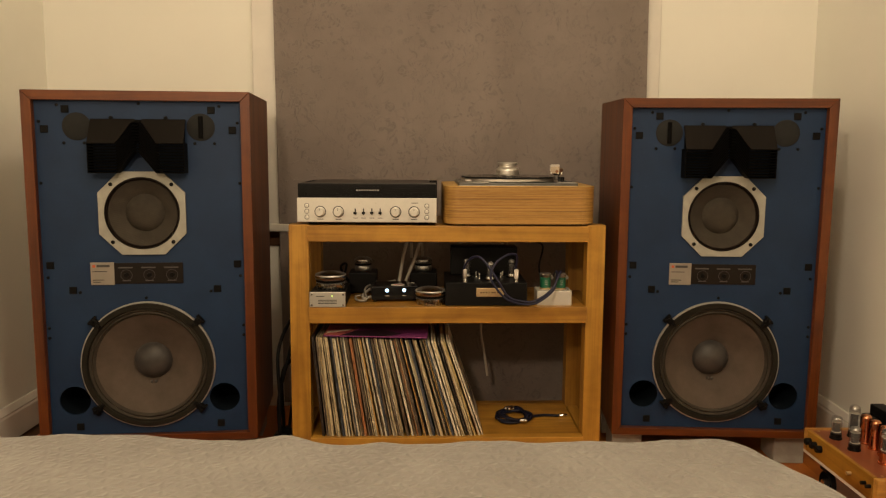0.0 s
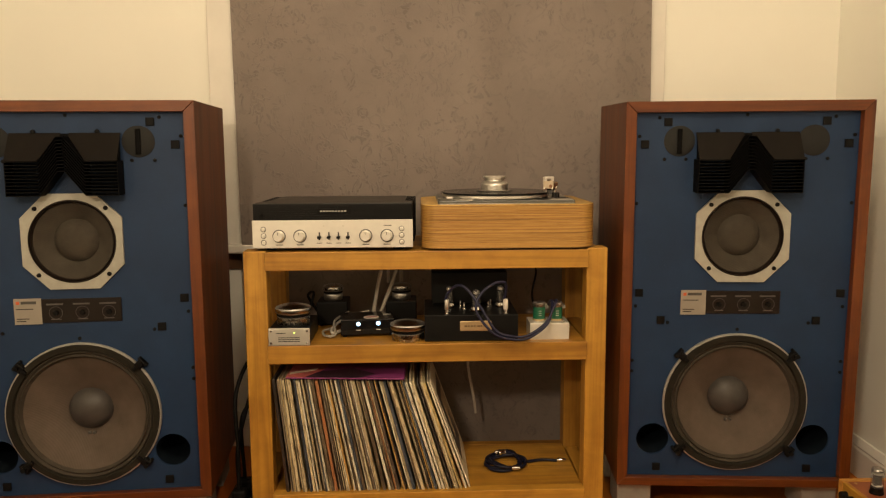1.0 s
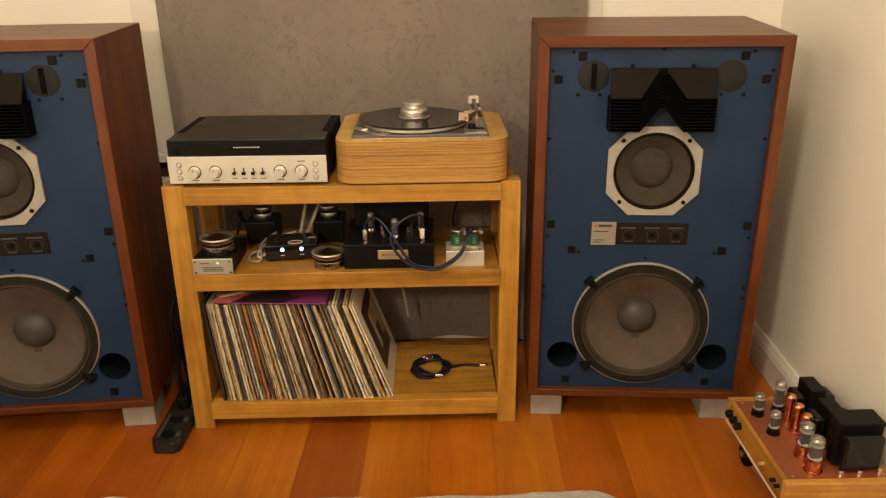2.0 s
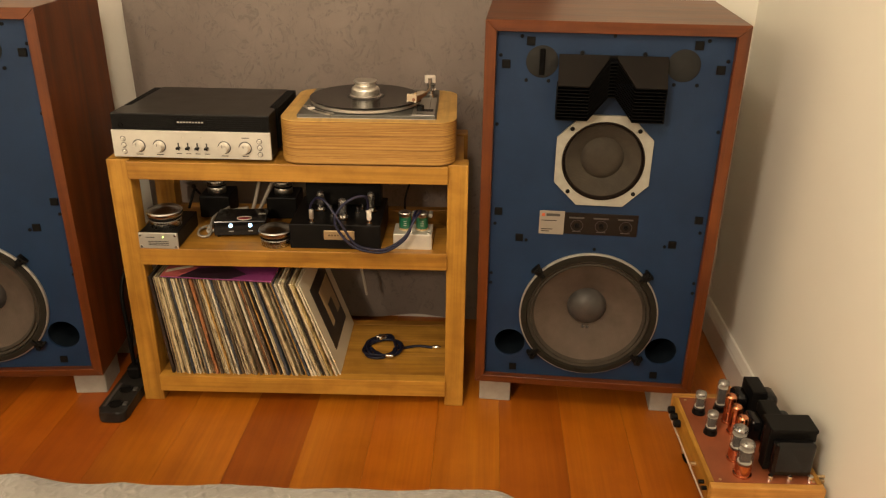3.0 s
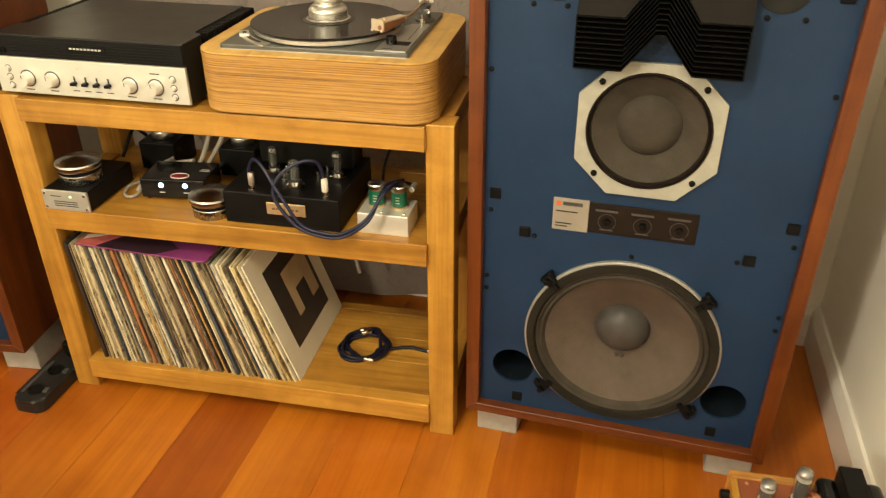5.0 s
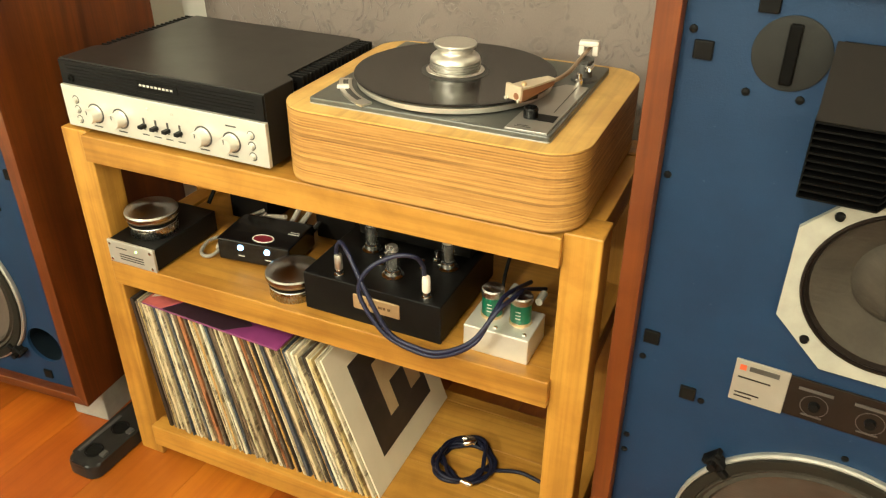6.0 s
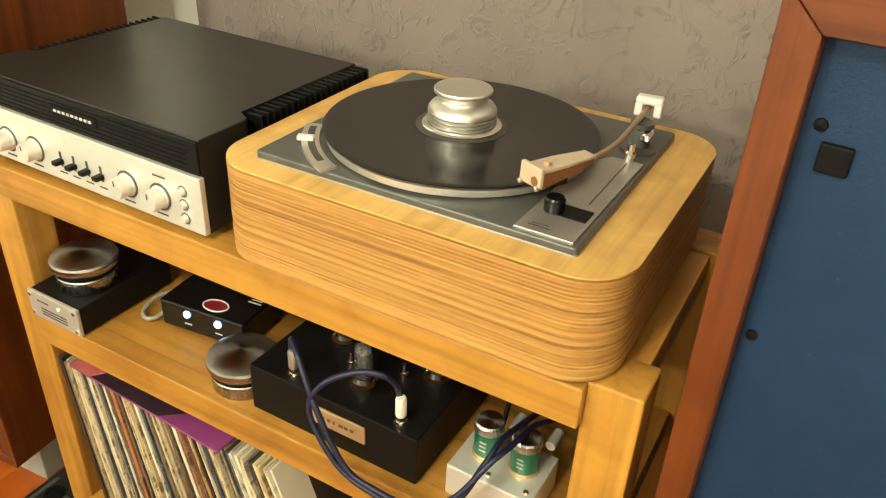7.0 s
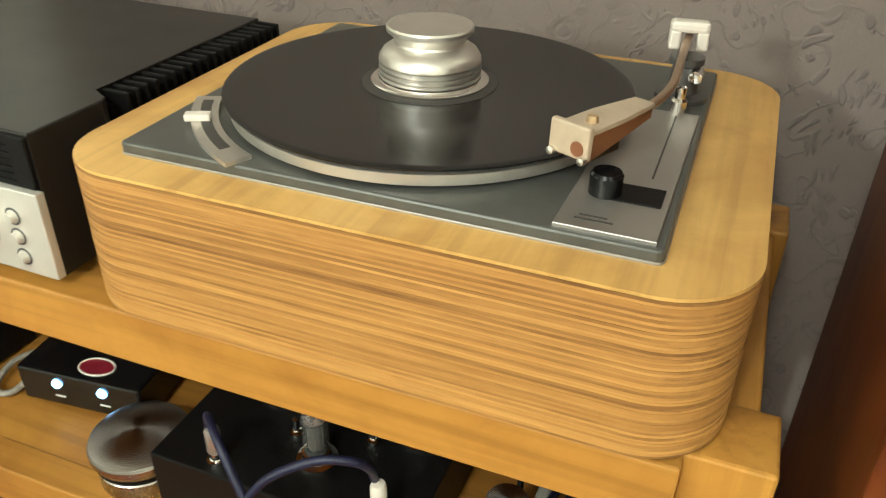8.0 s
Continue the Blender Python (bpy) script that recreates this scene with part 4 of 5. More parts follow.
# ---- on top of the rack: turntable ----
def turntable():
    ob = thing("turntable", pose(0.012, 2.166, 0.7500), "turntable with grey deck in a laminated plywood plinth", "turntable")
    w, d = 0.456, 0.376
    plinth = thing_part("plinth", ob)
    rng = random.Random(4)
    layers, z0 = 54, 0.005
    for k in range(layers):
        t = 0.1105 / layers
        e = rng.uniform(-0.0002, 0.0002) - (0.0003 if k % 18 == 0 else 0)
        bm = slab(rounded_outline(-e, w + e, -e, d + e, 0.055, 12), z0 + k * t, z0 + (k + 1) * t - 0.00012)
        part("ply_layer", bm, PLY_DARK if k % 18 == 0 or (k % 2 == 1 and rng.random() < (0.85 if k > 24 else 0.35)) else PLY_LIGHT, plinth)
    ztop = z0 + 0.1105
    part("top_veneer", slab(rounded_outline(0.0002, w - 0.0002, 0.0002, d - 0.0002, 0.055, 12), ztop, ztop + 0.0022, 0.0008), BEECH, plinth, "oiled pale wood top face")
    ztop += 0.0022
    for x in (0.05, w - 0.05):
        for y in (0.05, d - 0.05):
            part("foot", lathe([(0, 0), (0.018, 0), (0.018, 0.0065), (0, 0.0065)], 16, (x, y, 0)), RUBBER, plinth)
    deck = part("deck_plate", slab(rounded_outline(0.045, 0.404, 0.030, 0.342, 0.004, 3), ztop, ztop + 0.009, 0.0018), GREY_DECK, ob, "grey hammered enamel deck plate")
    part("deck_edge", slab(rounded_outline(0.0442, 0.4048, 0.0292, 0.3428, 0.005, 3), ztop - 0.001, ztop + 0.0016, 0.0004), SILVER_PLATE, deck, "thin silver deck edge")
    zd = ztop + 0.009
    cx, cy = 0.207, 0.182
    plat = part("platter", lathe([(0.02, zd), (0.143, zd + 0.001), (0.147, zd + 0.003), (0.147, zd + 0.010), (0.1445, zd + 0.012), (0, zd + 0.012)], 96), SILVER_MATTE, ob, "satin silver cast platter", 40)
    plat.matrix_local = pose(cx, cy, 0)
    part("platter_mat", lathe([(0.1445, zd + 0.012), (0.145, zd + 0.0145), (0, zd + 0.0145)], 96), RUBBER, plat)
    at = Vector((0.012 + cx, 2.166 + cy, 0.7500))
    rec = thing("vinyl_record", Matrix.Translation(at + Vector((0, 0, zd + 0.0145))), "black vinyl record lying on the turntable platter", "record")
    part("grooved_disc", lathe([(0, 0), (0.151, 0), (0.1512, 0.0012), (0.1485, 0.0020), (0.146, 0.0017), (0.058, 0.0017), (0.056, 0.0015), (0.051, 0.0015), (0, 0.0015)], 128), VINYL, rec, "", 30)
    part("label", lathe([(0.0505, 0.0014), (0.0505, 0.0021), (0, 0.0022)], 64), PRINT, rec, "dark paper centre label", 30)
    zr = zd + 0.0145 + 0.0022
    weight = thing("record_clamp", Matrix.Translation(at + Vector((0, 0, zr))), "turned silver record weight on the record", "record weight")
    part("base_disc", lathe([(0.0, 0.0), (0.043, 0.0), (0.044, 0.002), (0.042, 0.0035), (0.038, 0.004)], 64), CHROME, weight, "", 40)
    prof = [(0.0365, 0.0038)]
    for z in (0.0045, 0.0085, 0.0125):
        prof += [(0.0378, z + 0.0006), (0.0378, z + 0.0028), (0.0352, z + 0.0030), (0.0352, z + 0.0038)]
    part("ringed_body", lathe(prof + [(0.0378, 0.0168), (0.0374, 0.0195), (0.0345, 0.0240), (0.0300, 0.0270), (0.0265, 0.0288), (0.0258, 0.0305), (0.0270, 0.0335), (0.0300, 0.0365)], 64), SILVER_MATTE, weight, "ringed silver body", 35)
    part("cap", lathe([(0.0295, 0.0362), (0.0318, 0.0378), (0.0320, 0.0405), (0.0310, 0.0420), (0, 0.0426)], 64), SILVER_MATTE, weight, "flat silver cap", 35)
    # speed lever with its quadrant
    arc, n = [], 10
    for r, order in ((0.155, range(n + 1)), (0.174, range(n, -1, -1))):
        arc += [(cx + r * math.cos(radians(203 + 42 * k / n)), cy + r * math.sin(radians(203 + 42 * k / n))) for k in order]
    quad = part("speed_quadrant", slab(arc, zd, zd + 0.003), SILVER_MATTE, deck, "silver curved speed selector plate")
    slot = []
    for r, order in ((0.160, range(n + 1)), (0.1675, range(n, -1, -1))):
        slot += [(cx + r * math.cos(radians(206 + 32 * k / n)), cy + r * math.sin(radians(206 + 32 * k / n))) for k in order]
    part("slot", slab(slot, zd + 0.003, zd + 0.0034), PRINT, quad)
    bm = box(-0.006, 0.012, -0.0045, 0.0045, 0.0, 0.005, 0.001)
    lever = part("speed_lever", bm, WHITE, quad, "ivory speed lever")
    lever.matrix_local = pose(cx + 0.166 * math.cos(radians(219)), cy + 0.166 * math.sin(radians(219)), zd + 0.003, 0, 0, 205)
    # control plate, switch
    strip = part("control_strip", slab([(0.341, 0.034), (0.3985, 0.034), (0.4005, 0.229), (0.366, 0.229), (0.345, 0.198)], zd, zd + 0.0025, 0.0006), SILVER_PLATE, deck, "brushed silver control plate")
    part("groove", box(0.384, 0.3852, 0.110, 0.220, zd + 0.0024, zd + 0.0029), PRINT, strip)
    part("print_bar", box(0.351, 0.373, 0.043, 0.0445, zd + 0.0024, zd + 0.0029), PRINT, strip)
    part("print_bar", box(0.353, 0.369, 0.0475, 0.049, zd + 0.0024, zd + 0.0029), PRINT, strip)
    part("switch_recess", box(0.356, 0.395, 0.072, 0.096, zd + 0.0024, zd + 0.0034, 0.0005), BLACK, strip)
    part("switch_knob", lathe([(0.010, 0), (0.010, 0.012), (0.0085, 0.014), (0, 0.014)], 24, (0.361, 0.080, zd + 0.003)), BLACK_GLOSS, strip, "black rotary switch", 35)
    # tone arm
    arm = thing_part("tone_arm", ob)
    px, py = 0.378, 0.286
    part("arm_base", lathe([(0.020, zd), (0.020, zd + 0.004), (0.012, zd + 0.006), (0.010, zd + 0.026), (0.013, zd + 0.028), (0.013, zd + 0.033), (0, zd + 0.033)], 32, (px + 0.004, py - 0.018, 0)), GREY_METAL, arm, "dark pivot pillar", 35)
    part("pivot_screw", lathe([(0, 0.016), (0.005, 0.015), (0.0055, 0.0), (0.003, -0.010)], 16, (px + 0.013, py - 0.020, zd + 0.022), "Y"), CHROME, arm, "", 35)
    part("lift_knob", lathe([(0.006, 0), (0.006, 0.010), (0.004, 0.012), (0.004, 0.02), (0, 0.021)], 16, (px + 0.006, py - 0.055, zd + 0.001)), CHROME, arm, "", 35)
    zt = zd + 0.038
    part("arm_tube", tube([(px, py + 0.020, zt), (px, py, zt), (px + 0.002, py - 0.050, zt), (px + 0.003, py - 0.095, zt - 0.001), (px - 0.001, py - 0.125, zt - 0.002), (px - 0.008, py - 0.148, zt - 0.003)], 0.0031, 12, 8), ARM_METAL, arm, "tan metal arm tube", 60)
    bm = box(-0.015, 0.015, -0.009, 0.010, 0.002, 0.011, 0.003)
    for x0, x1 in ((-0.015, -0.006), (0.006, 0.015)):
        add_box(bm, x0, x1, -0.0085, 0.0095, -0.011, 0.004, 0.002)
    cw = part("counterweight", bm, WHITE, arm, "ivory block counterweight")
    cw.matrix_local = pose(px, py + 0.014, zt + 0.002, -6, 0, 8)
    # headshell: a tall ivory nose plate, a tapered top and brown sides that rise towards the arm
    hs = part("headshell", slab([(-0.0118, -0.0355), (0.0118, -0.0355), (0.0112, -0.004), (0.0075, 0.036), (-0.0075, 0.036), (-0.0112, -0.004)], 0.0055, 0.0085, 0.0008), HEADSHELL, arm, "ivory metal headshell")
    hs.matrix_local = pose(0.355, 0.104, zt - 0.003, -2, 0, -24)
    nose = part("nose_plate", box(-0.0138, 0.0138, -0.0405, -0.0356, -0.0085, 0.0115, 0.0012), HEADSHELL, hs)
    part("bore", lathe([(0, 0.0006), (0.0042, 0.0006), (0.0046, 0.0)], 20, (0.0065, -0.0405, -0.0022), "Y"), HEADSHELL_SIDE, nose, "brown bore")
    for x in (-0.0105, 0.0115):
        part("front_pin", lathe([(0, 0.004), (0.0024, 0.0034), (0.0026, 0.0)], 10, (x, -0.0400, -0.0078), "Y"), ALU, nose)
    for s in (-1, 1):
        bm = box(s * 0.0096 - 0.0014, s * 0.0096 + 0.0014, -0.0354, 0.034, -0.0115, 0.0054, 0.0006)
        for v in bm.verts:
            if v.co.y > 0:
                v.co.x -= s * 0.0034
                if v.co.z < 0:
                    v.co.z += 0.0105
        part("side_wall", bm, HEADSHELL_SIDE, hs, "brown enamelled side")
    part("cartridge", box(-0.0078, 0.0078, -0.026, 0.002, -0.0135, 0.0054, 0.001), BROWN_PLATE, hs, "dark brown cartridge")
    part("finger_screw", lathe([(0, 0.0125), (0.0032, 0.0125), (0.0038, 0.0085)], 14, (0.002, -0.022, 0)), BRASS, hs)


turntable()


# ---- middle shelf ----
MID = 0.5010


def hockey_weight(name, x, y, z, r, h, label):
    ob = thing(name, pose(x, y, z), label, "weight", "turned steel weights")
    part("lower_disc", lathe([(0, 0), (r * 0.86, 0), (r * 0.90, 0.003), (r * 0.90, h * 0.36), (r * 0.86, h * 0.40), (0, h * 0.40)], 56), TURNED, ob, "", 35)
    part("rubber_ring", lathe([(r * 0.80, h * 0.39), (r * 0.92, h * 0.42), (r * 0.93, h * 0.49), (r * 0.80, h * 0.53)], 56), RUBBER, ob, "", 40)
    part("upper_disc", lathe([(r * 0.80, h * 0.51), (r * 0.95, h * 0.54), (r * 1.0, h * 0.63), (r * 1.0, h * 0.74), (r * 0.965, h * 0.80), (r * 0.80, h * 0.865), (r * 0.55, h * 0.915), (r * 0.28, h * 0.945), (0, h * 0.955)], 64), TURNED, ob, "", 25)
    return ob


def power_supply():
    ob = thing("power_supply", pose(-0.391, 2.175, MID, 0, 0, -0.5), "small black power supply box with silver front", "power supply")
    part("body", box(0.001, 0.107, 0.003, 0.17, 0.003, 0.047, 0.002), BLACK, ob)
    face = part("front_panel", box(0, 0.108, -0.003, 0.0028, 0.002, 0.048, 0.0015), PANEL, ob, "brushed silver front panel")
    for x in (0.007, 0.101):
        for z in (0.009, 0.041):
            part("screw", lathe([(0, 0.0048), (0.003, 0.0045), (0.0032, 0.002)], 10, (x, 0, z), "Y"), CHROME, face)
    part("indicator", lathe([(0, 0.0046), (0.0018, 0.0044), (0.002, 0.002)], 10, (0.068, 0, 0.036), "Y"), LED_GREEN, face)
    for k in range(3):
        part("vent_line", box(0.026, 0.082, -0.0034, -0.002, 0.012 + 0.005 * k, 0.0142 + 0.005 * k), PRINT, face)
    part("print_bar", box(0.02, 0.045, -0.0034, -0.002, 0.034, 0.0362), PRINT, face)
    for x in (0.012, 0.096):
        for y in (0.015, 0.15):
            part("foot", lathe([(0, 0), (0.006, 0), (0.006, 0.0035), (0, 0.0035)], 10, (x, y, 0)), RUBBER, ob)


power_supply()
hockey_weight("steel_weight", -0.334, 2.236, MID + 0.047, 0.048, 0.058, "turned steel weight on the power supply box")
hockey_weight("steel_weight", -0.027, 2.228, MID, 0.048, 0.058, "turned steel weight standing on the shelf")


def digital_converter():
    ob = thing("digital_converter", pose(-0.214, 2.256, MID, 0, 0, 6.0), "glossy black digital converter with two lit buttons", "audio converter")
    body = part("body", box(0.004, 0.150, 0, 0.10, 0.006, 0.050, 0.003), BLACK_GLOSS, ob)
    for x in (0.052, 0.106):
        part("button", lathe([(0, 0.003), (0.0052, 0.0026), (0.0056, 0.0)], 16, (x, 0, 0.037), "Y"), LED_BLUE, body, "lit blue-white button")
        part("print_bar", box(x - 0.006, x + 0.006, -0.0006, 0.0004, 0.019, 0.0208), PALE_PRINT, body)
    bm = bmesh.new()
    vs = [bm.verts.new((0.088 + 0.020 * math.cos(a), 0.021 + 0.013 * math.sin(a), z)) for z in (0.050, 0.0508) for a in (2 * math.pi * k / 28 for k in range(28))]
    bm.faces.new(vs[28:])
    for k in range(28):
        bm.faces.new((vs[k], vs[(k + 1) % 28], vs[28 + (k + 1) % 28], vs[28 + k]))
    em = part("emblem", bm, RED, body, "red oval emblem with a pale rim")
    part("emblem_rim", tube([(0.088 + 0.020 * math.cos(a), 0.021 + 0.013 * math.sin(a), 0.0506) for a in (2 * math.pi * k / 28 for k in range(29))], 0.0012, 6, 0), WHITE, em)
    part("print_bar", box(0.122, 0.144, 0.050, 0.053, 0.0498, 0.0504), PALE_PRINT, body)
    part("print_bar", box(0.124, 0.142, 0.057, 0.059, 0.0498, 0.0504), PALE_PRINT, body)
    for x in (0.015, 0.139):
        for y in (0.015, 0.085):
            part("foot", lathe([(0, 0), (0.006, 0), (0.006, 0.0065), (0, 0.0065)], 10, (x, y, 0)), RUBBER, ob)
    for x in (0.03, 0.06, 0.115, 0.145):
        part("rear_plug", lathe([(0, -0.03), (0.006, -0.03), (0.006, -0.002), (0.0, -0.002)], 12, (x, 0.10, 0.035), "Y"), CHROME, ob, "", 35)


digital_converter()


def tube_socket(parent, x, y, z, r, h, tall):
    v = part("tube_glass", lathe([(r * 0.95, z + 0.012), (r, z + 0.018), (r, z + h * 0.8), (r * 0.85, z + h * 0.93), (r * 0.3, z + h), (0, z + h)], 28, (x, y, 0)), TUBE_GLASS, parent, "clear glass vacuum tube", 60)
    part("plates", lathe([(0, z + 0.014), (r * 0.6, z + 0.016), (r * 0.6, z + h * 0.7), (0, z + h * 0.72)], 12, (x, y, 0)), GREY_METAL, v)
    part("getter", lathe([(r * 0.86, z + h * 0.80), (r * 0.76, z + h * 0.92), (0, z + h * 0.97)], 24, (x, y, 0)), GETTER, v, "", 60)
    part("socket_ring", lathe([(r * 1.5, z), (r * 1.6, z + 0.003), (r * 1.2, z + 0.005), (r * 1.1, z + 0.012), (r * 0.9, z + 0.013)], 28, (x, y, 0)), CHROME, parent, "chrome socket ring", 35)


def phono_stage():
    ob = thing("tube_preamplifier", pose(0.018, 2.193, MID, 0, 0, -0.5), "black tube preamplifier with brass name plate", "preamplifier")
    part("chassis", box(0, 0.249, 0, 0.225, 0.002, 0.073, 0.002), BLACK, ob)
    plate = part("name_plate", box(0.094, 0.178, -0.0022, 0.0005, 0.030, 0.057, 0.002), BRASS, ob, "engraved brass name plate")
    for k, w in enumerate((0.008, 0.006, 0.006, 0.004, 0.009, 0.006, 0.006)):
        part("print_bar", box(0.106 + 0.0085 * k, 0.106 + 0.0085 * k + w * 0.8, -0.0026, -0.0015, 0.041, 0.0455), BRASS_DARK, plate)
    for x, y, r, h in ((0.070, 0.109, 0.011, 0.060), (0.140, 0.051, 0.0115, 0.060), (0.212, 0.109, 0.011, 0.060), (0.066, 0.18, 0.011, 0.055), (0.218, 0.18, 0.011, 0.055)):
        tube_socket(ob, x, y, 0.073, r, h, True)
    for x, y in ((0.100, 0.105), (0.176, 0.088), (0.185, 0.12), (0.108, 0.07)):
        part("switch", lathe([(0.006, 0.073), (0.006, 0.077), (0.003, 0.078), (0.003, 0.092), (0, 0.093)], 12, (x, y, 0)), CHROME, ob, "", 35)
    for x, col in ((0.060, SILVER_MATTE), (0.217, WHITE)):
        part("socket", lathe([(0.0085, 0.073), (0.0085, 0.076), (0.006, 0.077), (0.006, 0.088)], 16, (x, 0.016, 0)), CHROME, ob, "", 35)
        plug = part("plug", lathe([(0.0058, 0.084), (0.0068, 0.086), (0.0068, 0.108), (0.0055, 0.112), (0, 0.113)], 16, (x, 0.016, 0)), col, ob, "white cable plug" if col is WHITE else "silver cable plug", 35)
    part("rear_transformer", box(0.02, 0.235, 0.150, 0.215, 0.073, 0.165, 0.004), BLACK, ob, "tall black cover")


phono_stage()


def step_up_box():
    ob = thing("step_up_box", pose(0.300, 2.202, MID, 0, 0, -1.0), "small silver box with two green capacitors on top", "audio box")
    part("case", box(0, 0.106, 0, 0.080, 0, 0.046, 0.002), ALU_FACE, ob, "brushed silver case")
    for x in (0.030, 0.077):
        part("screw", lathe([(0, 0.049), (0.003, 0.048), (0.004, 0.046)], 8, (x + 0.018, 0.012, 0)), CHROME, ob)
        can = part("capacitor", lathe([(0.0165, 0.050), (0.0165, 0.083), (0, 0.083)], 28, (x, 0.044, 0)), GREEN, ob, "green wrapped capacitor", 35)
        part("cap", lathe([(0.0172, 0.083), (0.0178, 0.085), (0.0178, 0.093), (0.016, 0.0955), (0, 0.096)], 28, (x, 0.044, 0)), TURNED, can, "dull steel end cap", 35)
        part("base_ring", lathe([(0.018, 0.046), (0.018, 0.0495), (0.0165, 0.0505)], 28, (x, 0.044, 0)), BRASS, can, "", 35)
        for k in range(3):
            part("print_bar", box(x - 0.003, x + 0.005, 0.044 - 0.0170, 0.044 - 0.0155, 0.060 + 0.006 * k, 0.0614 + 0.006 * k), DIM_PRINT, can)
        part("side_plug", lathe([(0.006, -0.02), (0.006, 0.006), (0, 0.006)], 14, (x + 0.022, 0.066, 0.078), "Y"), CASTING, ob, "", 35)


step_up_box()


def mono_block(x, label):
    ob = thing("small_amplifier", pose(x, 2.405, MID), label, "amplifier", "small black boxes at the back of the shelf")
    part("body", box(-0.045, 0.045, 0, 0.10, 0.003, 0.070, 0.003), BLACK, ob)
    for sx in (-0.035, 0.035):
        for y in (0.012, 0.088):
            part("foot", lathe([(0, 0), (0.006, 0), (0.006, 0.0035), (0, 0.0035)], 10, (sx, y, 0)), RUBBER, ob)
    hockey_weight("steel_weight", x, 2.445, MID + 0.070, 0.030, 0.052, "small turned steel weight on a black box")


mono_block(-0.249, "small black box carrying a steel weight")
mono_block(-0.048, "small black box carrying a steel weight")


def cable(name, points, r, material, label, category="cable", plugs=()):
    ob = thing(name, pose(*points[0]), label, category)
    p0 = Vector(points[0])
    part("cord", tube([Vector(p) - p0 for p in points], r, 8, 10), material, ob, smooth=80)
    for (x, y, z), m in plugs:
        pl = part("plug", lathe([(0.0045, 0), (0.0062, 0.003), (0.0062, 0.022), (0.004, 0.026), (0, 0.027)], 14), CHROME, ob, "silver plug", 35)
        pl.matrix_local = Matrix.Translation(Vector((x, y, z)) - p0) @ m
    return ob


cable("blue_cable", [(0.074, 2.21, 0.612), (0.083, 2.201, 0.634), (0.103, 2.181, 0.655), (0.128, 2.161, 0.65), (0.163, 2.145, 0.604), (0.203, 2.141, 0.542), (0.247, 2.143, 0.526), (0.287, 2.145, 0.528), (0.335, 2.151, 0.56), (0.363, 2.178, 0.604), (0.373, 2.215, 0.606), (0.375, 2.268, 0.59), (0.387, 2.343, 0.55)], 0.0036, BLUE_CABLE, "dark blue braided cable looping over the shelf edge")
cable("blue_cable", [(0.231, 2.21, 0.612), (0.235, 2.195, 0.64), (0.229, 2.179, 0.662), (0.201, 2.167, 0.662), (0.165, 2.152, 0.638), (0.152, 2.145, 0.595), (0.192, 2.141, 0.539), (0.241, 2.143, 0.5185), (0.288, 2.145, 0.5205), (0.338, 2.151, 0.556), (0.356, 2.182, 0.596), (0.360, 2.223, 0.604), (0.367, 2.323, 0.57)], 0.0036, BLUE_CABLE, "dark blue braided cable looping over the shelf edge")
cable("white_cable", [(-0.245, 2.33, 0.51), (-0.262, 2.295, 0.512), (-0.256, 2.262, 0.508), (-0.236, 2.25, 0.508), (-0.226, 2.272, 0.510), (-0.235, 2.34, 0.53), (-0.20, 2.39, 0.545)], 0.0036, BRAID, "pale braided cable beside the converter")
cable("grey_cable", [(-0.11, 2.36, 0.535), (-0.10, 2.40, 0.56), (-0.075, 2.44, 0.62), (-0.055, 2.47, 0.68), (-0.05, 2.55, 0.70), (-0.05, 2.57, 0.60)], 0.0055, GREY_CABLE, "grey cable rising behind the converter")
cable("grey_cable", [(-0.13, 2.36, 0.53), (-0.125, 2.40, 0.56), (-0.115, 2.44, 0.62), (-0.10, 2.47, 0.68), (-0.09, 2.55, 0.70), (-0.09, 2.57, 0.60)], 0.0055, GREY_CABLE, "grey cable rising behind the converter")
cable("white_cable", [(0.205, 2.55, 0.70), (0.215, 2.49, 0.690), (0.232, 2.44, 0.655), (0.238, 2.428, 0.60), (0.240, 2.43, 0.54)], 0.005, GREY_CABLE, "pale cable behind the preamplifier")
cable("grey_cable", [(-0.212, 2.30, 0.512), (-0.236, 2.285, 0.508), (-0.238, 2.33, 0.515), (-0.205, 2.385, 0.53), (-0.14, 2.375, 0.55)], 0.0045, GREY_CABLE, "grey braided cable beside the converter")
cable("black_cable", [(-0.31, 2.36, 0.55), (-0.30, 2.40, 0.60), (-0.325, 2.46, 0.58), (-0.30, 2.50, 0.52)], 0.004, RUBBER, "black power cable behind the power supply")
cable("black_cable", [(0.33, 2.285, 0.55), (0.325, 2.34, 0.60), (0.345, 2.40, 0.66), (0.34, 2.55, 0.66)], 0.003, RUBBER, "thin black cable behind the silver box")
cable("white_cable", [(0.16, 2.545, 0.42), (0.155, 2.54, 0.34), (0.17, 2.545, 0.25), (0.18, 2.55, 0.18)], 0.0045, GREY_CABLE, "pale cable hanging behind the records")


# ---- bottom shelf ----
LOW = 0.0915


